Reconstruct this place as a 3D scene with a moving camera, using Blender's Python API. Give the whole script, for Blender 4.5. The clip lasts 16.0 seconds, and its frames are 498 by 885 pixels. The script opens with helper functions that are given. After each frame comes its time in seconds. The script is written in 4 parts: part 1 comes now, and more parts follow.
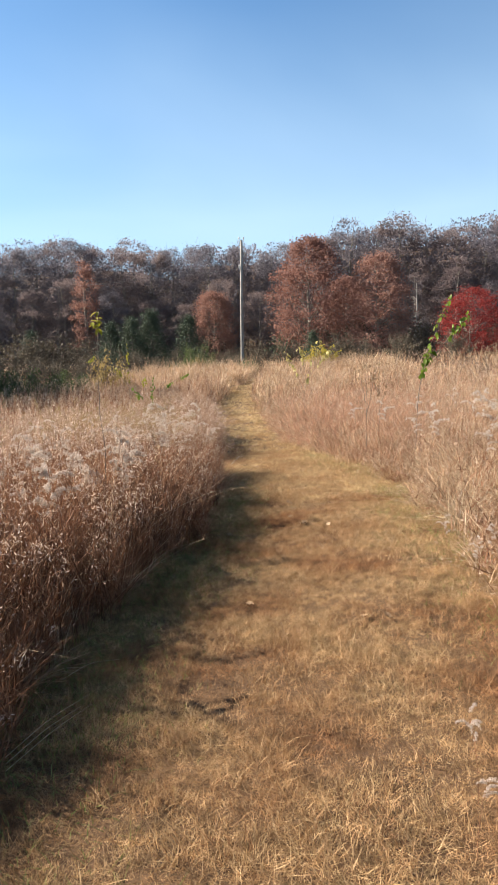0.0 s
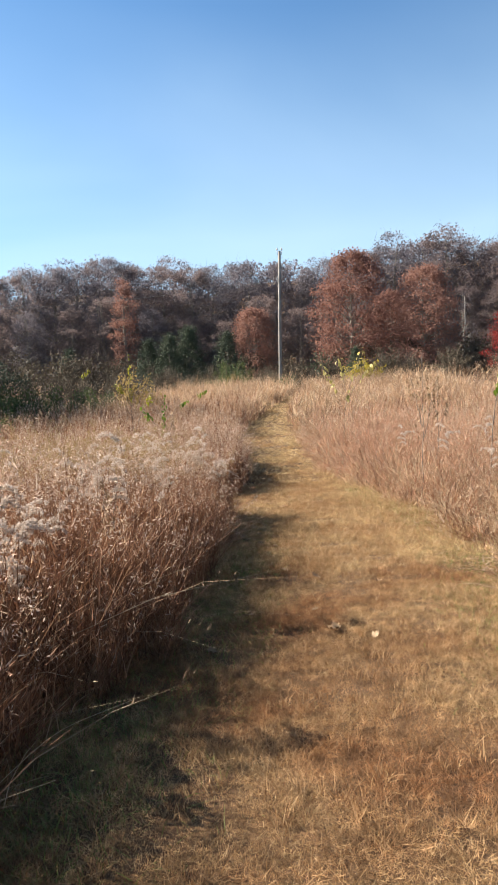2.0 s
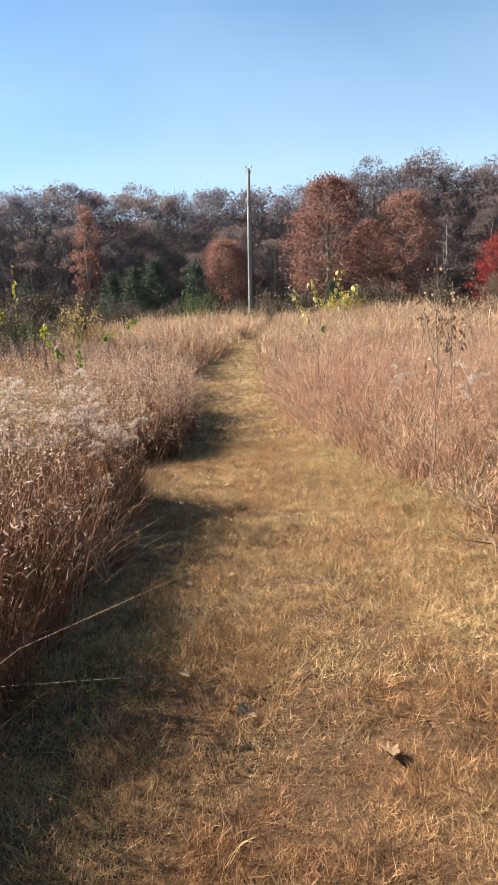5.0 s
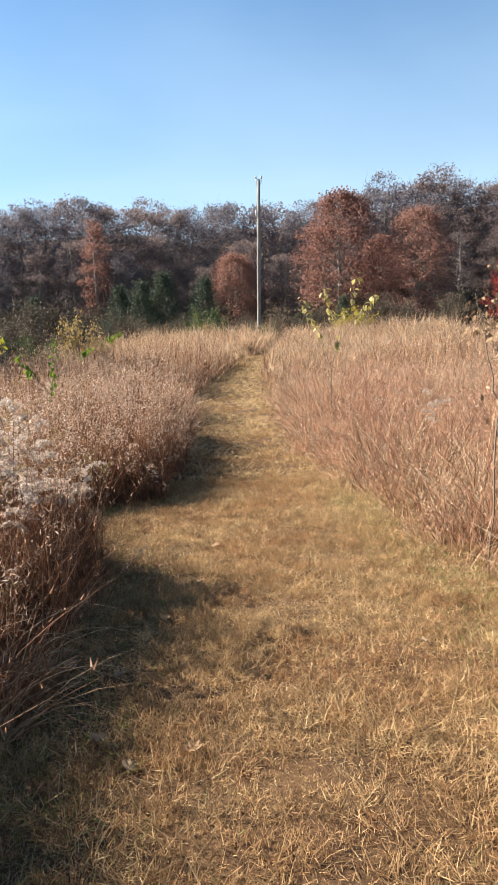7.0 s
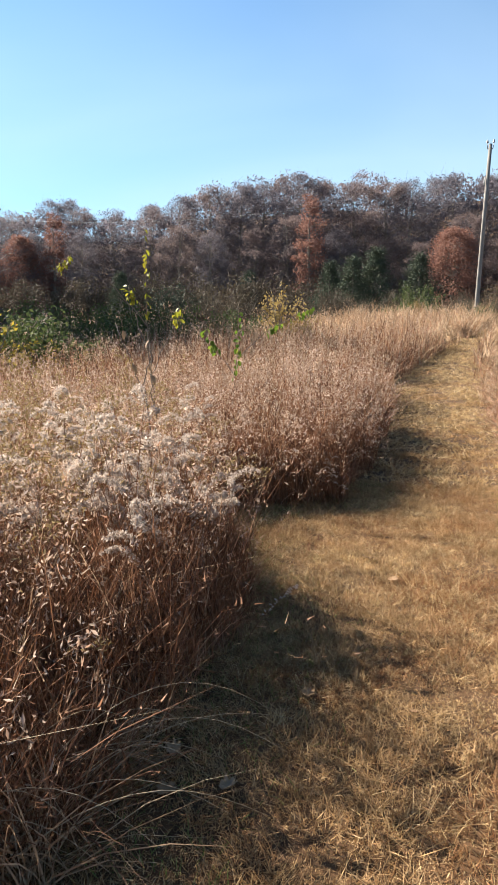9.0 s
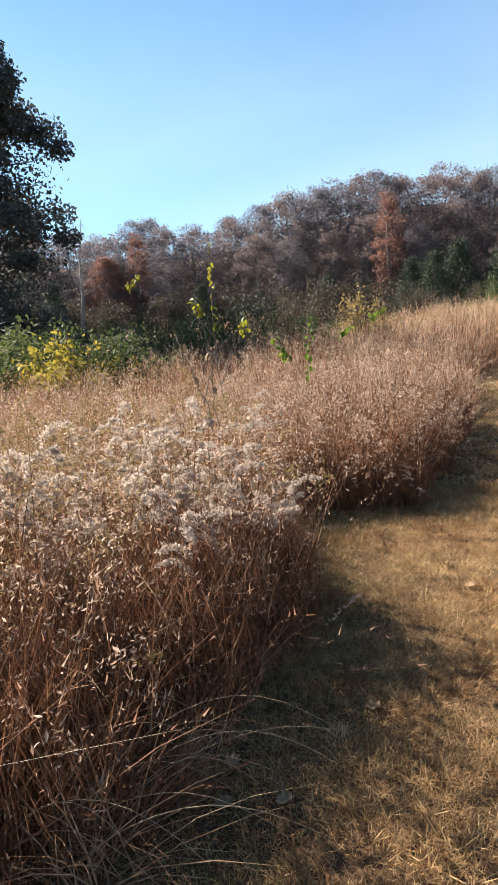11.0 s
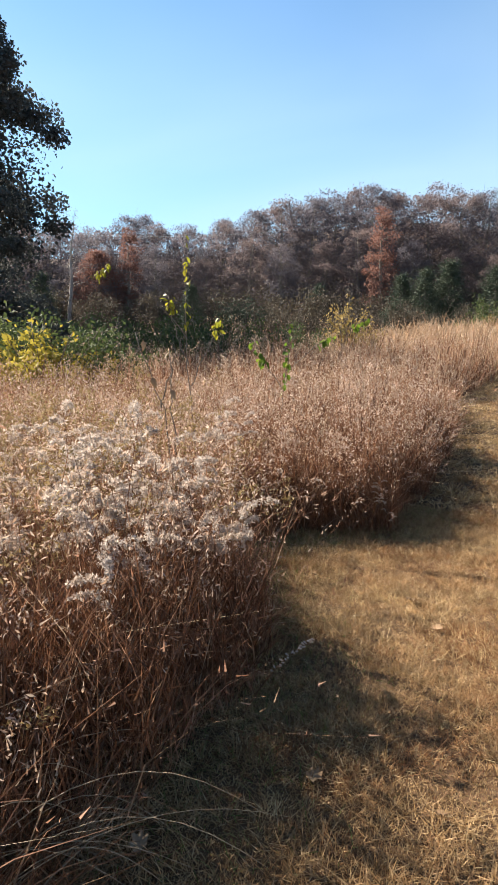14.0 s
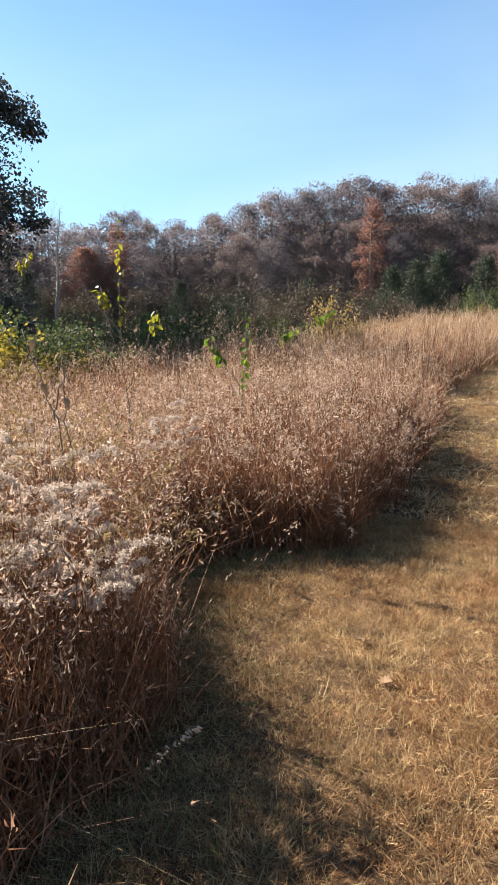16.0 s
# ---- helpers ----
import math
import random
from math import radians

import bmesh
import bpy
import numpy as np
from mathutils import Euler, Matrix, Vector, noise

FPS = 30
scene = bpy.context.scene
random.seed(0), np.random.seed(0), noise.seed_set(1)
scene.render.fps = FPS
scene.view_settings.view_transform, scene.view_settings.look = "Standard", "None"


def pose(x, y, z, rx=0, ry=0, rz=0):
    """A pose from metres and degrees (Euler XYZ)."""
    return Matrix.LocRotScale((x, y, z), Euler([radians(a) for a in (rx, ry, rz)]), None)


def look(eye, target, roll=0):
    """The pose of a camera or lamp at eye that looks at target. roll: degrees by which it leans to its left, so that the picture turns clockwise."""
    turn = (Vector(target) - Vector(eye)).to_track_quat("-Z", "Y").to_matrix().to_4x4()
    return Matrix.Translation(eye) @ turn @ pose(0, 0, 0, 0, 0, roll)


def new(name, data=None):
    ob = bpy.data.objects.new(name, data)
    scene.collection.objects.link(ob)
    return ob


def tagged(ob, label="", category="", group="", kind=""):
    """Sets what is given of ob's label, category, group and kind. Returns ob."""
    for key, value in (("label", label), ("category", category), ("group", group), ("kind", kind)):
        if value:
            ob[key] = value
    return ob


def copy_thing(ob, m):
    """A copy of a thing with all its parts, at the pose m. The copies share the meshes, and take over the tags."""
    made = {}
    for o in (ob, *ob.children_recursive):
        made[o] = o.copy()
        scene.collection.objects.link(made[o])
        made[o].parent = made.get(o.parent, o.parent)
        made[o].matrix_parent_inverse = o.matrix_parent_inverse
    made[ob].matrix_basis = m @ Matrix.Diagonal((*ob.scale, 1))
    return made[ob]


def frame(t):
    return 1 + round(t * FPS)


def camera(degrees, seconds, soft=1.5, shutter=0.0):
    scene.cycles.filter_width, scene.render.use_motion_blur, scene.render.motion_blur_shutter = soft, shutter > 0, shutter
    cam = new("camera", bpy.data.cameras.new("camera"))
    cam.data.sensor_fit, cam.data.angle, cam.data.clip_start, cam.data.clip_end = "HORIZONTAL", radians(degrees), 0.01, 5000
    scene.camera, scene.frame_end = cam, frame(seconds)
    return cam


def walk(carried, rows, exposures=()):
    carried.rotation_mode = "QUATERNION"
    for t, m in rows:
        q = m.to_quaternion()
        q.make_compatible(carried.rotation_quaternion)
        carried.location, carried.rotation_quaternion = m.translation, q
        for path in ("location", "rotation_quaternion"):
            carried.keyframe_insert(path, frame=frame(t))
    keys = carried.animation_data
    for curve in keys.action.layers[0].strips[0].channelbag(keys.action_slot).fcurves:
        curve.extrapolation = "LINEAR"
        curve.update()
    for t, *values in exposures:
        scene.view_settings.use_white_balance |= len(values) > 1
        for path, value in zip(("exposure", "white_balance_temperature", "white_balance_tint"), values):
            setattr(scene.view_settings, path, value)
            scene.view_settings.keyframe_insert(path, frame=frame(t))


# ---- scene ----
cam = camera(41.2, 16.0, soft=1.1)
METRES, EYE, TILT, LEAN, TURN = 10.4, 1.5, -5.0, 0.7, 0.0
ROWS = [
    (0.0, 0.0, 0.0, 0.0, 0.0, 0.0, -0.0),
    (0.5, 0.0053, 0.0649, 0.0049, -1.43, -4.74, 0.9),
    (1.0, 0.0139, 0.128, 0.0129, 2.16, -2.95, -1.7),
    (1.5, 0.0227, 0.1883, 0.0193, 1.92, -2.46, -0.64),
    (2.0, 0.0285, 0.2502, 0.0227, 3.7, 1.54, -0.11),
    (2.5, 0.0321, 0.318, 0.0247, 5.75, -1.82, 1.28),
    (3.0, 0.035, 0.3685, 0.0289, 5.43, -1.83, 3.52),
    (3.5, 0.0384, 0.4177, 0.0348, 4.5, -3.57, -0.65),
    (4.0, 0.0449, 0.469, 0.0361, 0.21, -4.68, 0.85),
    (6.5, 0.0646, 0.686, 0.0508, 4.23, -2.03, -0.83),
    (7.0, 0.0625, 0.7189, 0.0576, 2.43, -2.45, -0.36),
    (7.5, 0.0683, 0.7589, 0.0613, 8.11, -2.4, -2.16),
    (8.0, 0.0666, 0.7913, 0.0646, 10.72, -4.71, -1.64),
    (8.5, 0.0581, 0.8125, 0.0681, 16.4, -5.1, -4.25),
    (11.0, 0.0722, 0.828, 0.0713, 27.12, -4.85, -0.87),
    (11.5, 0.067, 0.8256, 0.0722, 27.38, -3.82, -2.47),
    (12.0, 0.0612, 0.8243, 0.0721, 24.0, -2.94, -2.76),
    (12.5, 0.0582, 0.8218, 0.0739, 22.74, -3.78, -3.52),
    (13.0, 0.0606, 0.8255, 0.0735, 26.12, -2.18, -2.7),
    (13.5, 0.0681, 0.8416, 0.0726, 23.79, -5.33, -4.72),
    (14.0, 0.0661, 0.8687, 0.0736, 25.82, -4.39, -4.97),
    (14.5, 0.0733, 0.8904, 0.0767, 26.97, -4.45, -3.64),
    (15.0, 0.0831, 0.9181, 0.0783, 25.06, -5.48, -7.81),
    (15.5, 0.0808, 0.9351, 0.0791, 22.75, -3.8, -5.49),
    (16.0, 0.0749, 0.9444, 0.0819, 25.39, -4.77, -3.92),
]
walk(cam, [(t, pose(0, 0, EYE, TILT, LEAN, TURN) @ pose(METRES * x, METRES * y, METRES * z, 90 + pitch, roll, yaw)) for t, x, y, z, yaw, pitch, roll in ROWS])

# ---- light ----
SUN_AZ, SUN_EL = 76.0, 34.0     # degrees to the left of the way ahead, and above the horizon
world = bpy.data.worlds.new("sky")
scene.world = world
world.use_nodes = True
wn = world.node_tree.nodes
wl = world.node_tree.links
for n in list(wn):
    wn.remove(n)
w_out = wn.new("ShaderNodeOutputWorld")
w_bg = wn.new("ShaderNodeBackground")
w_sky = wn.new("ShaderNodeTexSky")
w_sky.sky_type = 'NISHITA'
w_sky.sun_disc = False
w_sky.sun_elevation = radians(SUN_EL)
w_sky.sun_rotation = radians(-SUN_AZ)
w_sky.air_density, w_sky.dust_density, w_sky.ozone_density = 1.0, 0.22, 1.6
w_co = wn.new("ShaderNodeTexCoord")
w_map = wn.new("ShaderNodeMapping")
w_map.inputs["Scale"].default_value = (1.0, 1.0, 2.6)
w_noise = wn.new("ShaderNodeTexNoise")
w_noise.inputs["Scale"].default_value = 1.35
w_noise.inputs["Detail"].default_value = 4.0
w_noise.inputs["Roughness"].default_value = 0.42
w_noise.inputs["Distortion"].default_value = 0.5
w_ramp = wn.new("ShaderNodeValToRGB")
w_ramp.color_ramp.elements[0].position = 0.36
w_ramp.color_ramp.elements[1].position = 0.72
w_ramp.color_ramp.elements[0].color = (0.38, 0.38, 0.38, 1)
w_ramp.color_ramp.elements[1].color = (0.8, 0.8, 0.8, 1)
w_mix = wn.new("ShaderNodeMixRGB")
w_mix.inputs["Color2"].default_value = (5.4, 7.1, 8.4, 1)
w_tint = wn.new("ShaderNodeMixRGB")
w_tint.blend_type = 'MULTIPLY'
w_tint.inputs["Fac"].default_value = 1.0
w_tint.inputs["Color2"].default_value = (0.62, 0.98, 1.2, 1)
w_bg.inputs["Strength"].default_value = 0.036
wl.new(w_co.outputs["Generated"], w_map.inputs["Vector"])
wl.new(w_map.outputs["Vector"], w_noise.inputs["Vector"])
wl.new(w_noise.outputs["Fac"], w_ramp.inputs["Fac"])
w_sep = wn.new("ShaderNodeSeparateXYZ")
w_high = wn.new("ShaderNodeMapRange")
w_high.inputs["From Min"].default_value, w_high.inputs["From Max"].default_value = 0.24, 0.50
w_high.inputs["To Min"].default_value, w_high.inputs["To Max"].default_value = 0.8, 0.1
w_veil = wn.new("ShaderNodeMath")
w_veil.operation = 'MULTIPLY'
wl.new(w_co.outputs["Generated"], w_sep.inputs[0])
wl.new(w_sep.outputs["Z"], w_high.inputs["Value"])
wl.new(w_ramp.outputs["Color"], w_veil.inputs[0])
wl.new(w_high.outputs[0], w_veil.inputs[1])
wl.new(w_veil.outputs[0], w_mix.inputs["Fac"])
wl.new(w_sky.outputs["Color"], w_tint.inputs["Color1"])
wl.new(w_tint.outputs["Color"], w_mix.inputs["Color1"])
wl.new(w_mix.outputs["Color"], w_bg.inputs["Color"])
wl.new(w_bg.outputs["Background"], w_out.inputs["Surface"])

sun_data = bpy.data.lights.new("sun", 'SUN')
sun_data.energy = 5.0
sun_data.angle = radians(0.53)
sun_data.color = (1.0, 0.905, 0.77)
sun = new("sun", sun_data)
_a, _e = radians(SUN_AZ), radians(SUN_EL)
sun_from = Vector((-math.sin(_a) * math.cos(_e), math.cos(_a) * math.cos(_e), math.sin(_e)))
sun.matrix_world = look(sun_from * 60, (0, 0, 0))
scene.view_settings.exposure = 2.1

# ---- materials ----
def plant_material(name, colours, patch=None, patch_scale=0.6, patch_at=(0.45, 0.62), translucent=0.3, rough=0.75, by="island", albedo=1.0, mottle=None):
    """Dry or living plant matter: a colour for each blade or leaf out of a ramp, tinted in patches, that lets some light through."""
    m = bpy.data.materials.new(name)
    m.use_nodes = True
    nt = m.node_tree
    n, l = nt.nodes, nt.links
    for q in list(n):
        n.remove(q)
    out = n.new("ShaderNodeOutputMaterial")
    ramp = n.new("ShaderNodeValToRGB")
    el = ramp.color_ramp.elements
    while len(el) < len(colours):
        el.new(0.5)
    for i, c in enumerate(colours):
        el[i].position = i / max(1, len(colours) - 1)
        el[i].color = (*[q * albedo for q in c], 1)
    if by == "island":
        g = n.new("ShaderNodeNewGeometry")
        l.new(g.outputs["Random Per Island"], ramp.inputs["Fac"])
    else:
        g = n.new("ShaderNodeObjectInfo")
        g2 = n.new("ShaderNodeNewGeometry")
        mm = n.new("ShaderNodeMath")
        mm.operation = 'MULTIPLY_ADD'
        mm.inputs[1].default_value = 0.55
        m3 = n.new("ShaderNodeMath")
        m3.operation = 'MULTIPLY'
        m3.inputs[1].default_value = 0.45
        l.new(g2.outputs["Random Per Island"], m3.inputs[0])
        l.new(g.outputs["Random"], mm.inputs[0])
        l.new(m3.outputs[0], mm.inputs[2])
        l.new(mm.outputs[0], ramp.inputs["Fac"])
    colour = ramp.outputs["Color"]
    if patch:
        geo = n.new("ShaderNodeNewGeometry")
        no = n.new("ShaderNodeTexNoise")
        no.inputs["Scale"].default_value = patch_scale
        no.inputs["Detail"].default_value = 3
        r2 = n.new("ShaderNodeValToRGB")
        r2.color_ramp.elements[0].position, r2.color_ramp.elements[1].position = patch_at
        mx = n.new("ShaderNodeMixRGB")
        mx.inputs["Color2"].default_value = (*[q * albedo for q in patch], 1)
        sc = n.new("ShaderNodeMath")
        sc.operation = 'MULTIPLY'
        sc.inputs[1].default_value = 0.75
        l.new(geo.outputs["Position"], no.inputs["Vector"])
        l.new(no.outputs["Fac"], r2.inputs["Fac"])
        l.new(r2.outputs["Color"], sc.inputs[0])
        l.new(sc.outputs[0], mx.inputs["Fac"])
        l.new(colour, mx.inputs["Color1"])
        colour = mx.outputs["Color"]
    if mottle:
        geo2 = n.new("ShaderNodeNewGeometry")
        nm = n.new("ShaderNodeTexNoise")
        nm.inputs["Scale"].default_value = mottle[0]
        nm.inputs["Detail"].default_value = 2.5
        span = n.new("ShaderNodeMapRange")
        span.inputs["From Min"].default_value, span.inputs["From Max"].default_value = 0.33, 0.67
        span.inputs["To Min"].default_value, span.inputs["To Max"].default_value = mottle[1], mottle[2]
        mul = n.new("ShaderNodeMixRGB")
        mul.blend_type = 'MULTIPLY'
        mul.inputs["Fac"].default_value = 1.0
        l.new(geo2.outputs["Position"], nm.inputs["Vector"])
        l.new(nm.outputs["Fac"], span.inputs["Value"])
        l.new(colour, mul.inputs["Color1"])
        l.new(span.outputs[0], mul.inputs["Color2"])
        colour = mul.outputs["Color"]
    bs = n.new("ShaderNodeBsdfPrincipled")
    bs.inputs["Roughness"].default_value = rough
    bs.inputs["Specular IOR Level"].default_value = 0.25
    tr = n.new("ShaderNodeBsdfTranslucent")
    mix = n.new("ShaderNodeMixShader")
    mix.inputs["Fac"].default_value = translucent
    l.new(colour, bs.inputs["Base Color"])
    l.new(colour, tr.inputs["Color"])
    l.new(bs.outputs[0], mix.inputs[1])
    l.new(tr.outputs[0], mix.inputs[2])
    l.new(mix.outputs[0], out.inputs["Surface"])
    return m


def solid_material(name, c1, c2, scale=8.0, rough=0.85, bump=0.4, stretch=(1, 1, 1), metal=0.0, fine=60.0):
    """Wood, bark, earth or metal: two colours in noise of two sizes, with relief."""
    m = bpy.data.materials.new(name)
    m.use_nodes = True
    n, l = m.node_tree.nodes, m.node_tree.links
    bs = n["Principled BSDF"]
    bs.inputs["Roughness"].default_value = rough
    bs.inputs["Metallic"].default_value = metal
    bs.inputs["Specular IOR Level"].default_value = 0.25
    co = n.new("ShaderNodeTexCoord")
    mp = n.new("ShaderNodeMapping")
    mp.inputs["Scale"].default_value = stretch
    a = n.new("ShaderNodeTexNoise")
    a.inputs["Scale"].default_value = scale
    a.inputs["Detail"].default_value = 6
    b = n.new("ShaderNodeTexNoise")
    b.inputs["Scale"].default_value = fine
    b.inputs["Detail"].default_value = 4
    add = n.new("ShaderNodeMath")
    add.operation = 'MULTIPLY_ADD'
    add.inputs[1].default_value = 0.6
    mul = n.new("ShaderNodeMath")
    mul.operation = 'MULTIPLY'
    mul.inputs[1].default_value = 0.4
    ramp = n.new("ShaderNodeValToRGB")
    ramp.color_ramp.elements[0].position, ramp.color_ramp.elements[1].position = 0.35, 0.65
    ramp.color_ramp.elements[0].color, ramp.color_ramp.elements[1].color = (*c1, 1), (*c2, 1)
    bp = n.new("ShaderNodeBump")
    bp.inputs["Strength"].default_value = bump
    bp.inputs["Distance"].default_value = 0.02
    l.new(co.outputs["Object"], mp.inputs["Vector"])
    l.new(mp.outputs["Vector"], a.inputs["Vector"])
    l.new(mp.outputs["Vector"], b.inputs["Vector"])
    l.new(b.outputs["Fac"], mul.inputs[0])
    l.new(a.outputs["Fac"], add.inputs[0])
    l.new(mul.outputs[0], add.inputs[2])
    l.new(add.outputs[0], ramp.inputs["Fac"])
    l.new(ramp.outputs["Color"], bs.inputs["Base Color"])
    l.new(add.outputs[0], bp.inputs["Height"])
    l.new(bp.outputs["Normal"], bs.inputs["Normal"])
    return m


M_GROUND = solid_material("dry_thatch_and_soil", (0.034, 0.017, 0.008), (0.098, 0.052, 0.022), 1.6, 0.95, 0.8, fine=45)
M_MOWN = plant_material("mown_straw", [(0.19, 0.105, 0.05), (0.32, 0.195, 0.095), (0.44, 0.285, 0.145), (0.52, 0.375, 0.21), (0.41, 0.265, 0.12)],
                        (0.235, 0.102, 0.042), 1.1, (0.43, 0.62), 0.3, albedo=0.86, mottle=(11.0, 0.55, 1.35))
M_MOWN_PALE = plant_material("pale_mown_straw", [(0.30, 0.19, 0.085), (0.43, 0.30, 0.15), (0.55, 0.40, 0.21), (0.66, 0.52, 0.31)],
                             (0.33, 0.19, 0.085), 0.9, (0.48, 0.66), 0.3, albedo=0.9, mottle=(7.0, 0.6, 1.3))
M_TUFT = plant_material("brown_tuft_grass", [(0.20, 0.10, 0.048), (0.30, 0.165, 0.078), (0.40, 0.24, 0.12), (0.50, 0.34, 0.18)], None, translucent=0.3, albedo=0.82)
M_GREEN = plant_material("short_green_grass", [(0.09, 0.15, 0.03), (0.18, 0.25, 0.06), (0.30, 0.31, 0.11)], None, translucent=0.3, albedo=0.75)
M_TAN = plant_material("tall_tan_grass", [(0.28, 0.18, 0.105), (0.43, 0.295, 0.18), (0.54, 0.39, 0.25), (0.64, 0.50, 0.34)],
                       (0.33, 0.185, 0.105), 1.1, (0.44, 0.60), 0.35, albedo=0.9, mottle=(4.0, 0.5, 1.3))
M_RED = plant_material("russet_bluestem", [(0.29, 0.145, 0.085), (0.41, 0.225, 0.145), (0.50, 0.31, 0.21)], None, translucent=0.35, albedo=0.92, mottle=(4.0, 0.5, 1.3))
M_WEED = plant_material("dead_weed_stem", [(0.098, 0.042, 0.022), (0.20, 0.090, 0.046), (0.29, 0.142, 0.076), (0.35, 0.20, 0.112)],
                        (0.27, 0.122, 0.06), 0.5, (0.5, 0.68), 0.18, albedo=0.82, mottle=(6.0, 0.5, 1.35))
M_FLUFF = plant_material("seed_fluff", [(0.42, 0.33, 0.26), (0.57, 0.475, 0.40), (0.70, 0.62, 0.55)], None, translucent=0.42, rough=0.95, albedo=0.84)
M_FLUFF_TAN = plant_material("tan_seed_fluff", [(0.34, 0.225, 0.15), (0.47, 0.335, 0.24), (0.58, 0.455, 0.35)], None, translucent=0.4, rough=0.95, albedo=0.85)
M_FLUFF_PINK = plant_material("greyish_pink_seed_fluff", [(0.30, 0.185, 0.125), (0.45, 0.32, 0.24), (0.60, 0.48, 0.39)], None, translucent=0.4, rough=0.95, albedo=0.95, mottle=(3.0, 0.6, 1.25))
M_FLUFF_OCHRE = plant_material("ochre_seed_fluff", [(0.27, 0.175, 0.07), (0.36, 0.25, 0.11), (0.46, 0.35, 0.18)], None, translucent=0.3, rough=0.95, albedo=0.68)
M_STALK = plant_material("bleached_stalk", [(0.45, 0.34, 0.21), (0.62, 0.50, 0.34)], None, translucent=0.2, albedo=0.72)
M_LEAF_YG = plant_material("yellow_green_leaf", [(0.30, 0.36, 0.03), (0.46, 0.46, 0.05), (0.62, 0.50, 0.05)], None, translucent=0.5, rough=0.5, by="object", albedo=0.45)
M_LEAF_G = plant_material("green_leaf", [(0.10, 0.20, 0.02), (0.22, 0.34, 0.04), (0.38, 0.44, 0.07)], None, translucent=0.5, rough=0.5, by="object", albedo=0.48)
M_LEAF_PALE = plant_material("pale_yellow_leaf", [(0.42, 0.36, 0.10), (0.60, 0.52, 0.18), (0.72, 0.64, 0.28)], None, translucent=0.45, rough=0.5, by="object", albedo=0.6)
M_OAKLEAF = plant_material("fallen_oak_leaf", [(0.36, 0.20, 0.10), (0.52, 0.34, 0.19), (0.64, 0.47, 0.30)], None, translucent=0.15, by="object", albedo=0.42)
M_BARK = solid_material("grey_bark", (0.10, 0.085, 0.07), (0.24, 0.21, 0.18), 3.0, 0.95, 0.7, (1, 1, 0.25))
M_BARKPALE = solid_material("pale_bark", (0.17, 0.15, 0.135), (0.30, 0.275, 0.25), 3.0, 0.95, 0.5, (1, 1, 0.3))
M_TWIG = plant_material("sapling_bark", [(0.10, 0.075, 0.055), (0.18, 0.14, 0.11)], None, translucent=0.0)
M_POLE = solid_material("weathered_pole_wood", (0.12, 0.11, 0.10), (0.25, 0.235, 0.215), 5.0, 0.9, 0.5, (4, 4, 0.4))
M_METAL = solid_material("dull_galvanised_steel", (0.22, 0.22, 0.22), (0.35, 0.35, 0.35), 9.0, 0.5, 0.1, metal=0.8)
M_CERAMIC = solid_material("grey_insulator_glaze", (0.30, 0.29, 0.28), (0.42, 0.41, 0.40), 9.0, 0.25, 0.05)


def crown_material(name, cols, translucent=0.45):
    return plant_material(name, cols, None, translucent=translucent, rough=0.8, by="object")


# twig grey with the mauve of distance haze mixed into the colour
M_CR_GREY = crown_material("hazed_twig_grey", [(0.108, 0.097, 0.112), (0.128, 0.114, 0.130), (0.148, 0.131, 0.144), (0.168, 0.148, 0.158)])
M_CR_RUST = crown_material("rust_oak_leaf", [(0.155, 0.078, 0.062), (0.19, 0.096, 0.075), (0.225, 0.120, 0.094), (0.27, 0.155, 0.12)])
M_CR_BROWN = crown_material("brown_oak_leaf", [(0.115, 0.088, 0.088), (0.155, 0.118, 0.115), (0.195, 0.150, 0.142)])
# brush colour darkened to carry the shade under the wood's edge
M_CR_BRUSH = crown_material("shaded_brush_twig", [(0.045, 0.036, 0.026), (0.072, 0.058, 0.040), (0.105, 0.085, 0.058)], 0.2)
M_CR_RED = crown_material("scarlet_maple_leaf", [(0.15, 0.022, 0.020), (0.22, 0.034, 0.029), (0.28, 0.06, 0.044)])
M_CR_CEDAR = crown_material("dark_cedar_needle", [(0.030, 0.042, 0.030), (0.050, 0.066, 0.042), (0.075, 0.096, 0.055)], 0.1)
M_CR_SHRUB = crown_material("dull_green_shrub_leaf", [(0.035, 0.050, 0.020), (0.07, 0.092, 0.032), (0.135, 0.155, 0.05)], 0.3)
M_CR_YELLOW = crown_material("yellow_shrub_leaf", [(0.22, 0.19, 0.035), (0.34, 0.27, 0.04), (0.42, 0.34, 0.06)], 0.35)
M_CR_OCHRE = crown_material("ochre_shrub_leaf", [(0.17, 0.115, 0.045), (0.26, 0.18, 0.065), (0.32, 0.24, 0.09)], 0.3)
# leaf colour kept dark for the oak's backlit, shaded side
M_CR_DARK = crown_material("backlit_oak_leaf", [(0.036, 0.044, 0.044), (0.056, 0.064, 0.060), (0.08, 0.080, 0.072)], 0.2)

# ---- geometry helpers ----
RNG = np.random.default_rng(11)


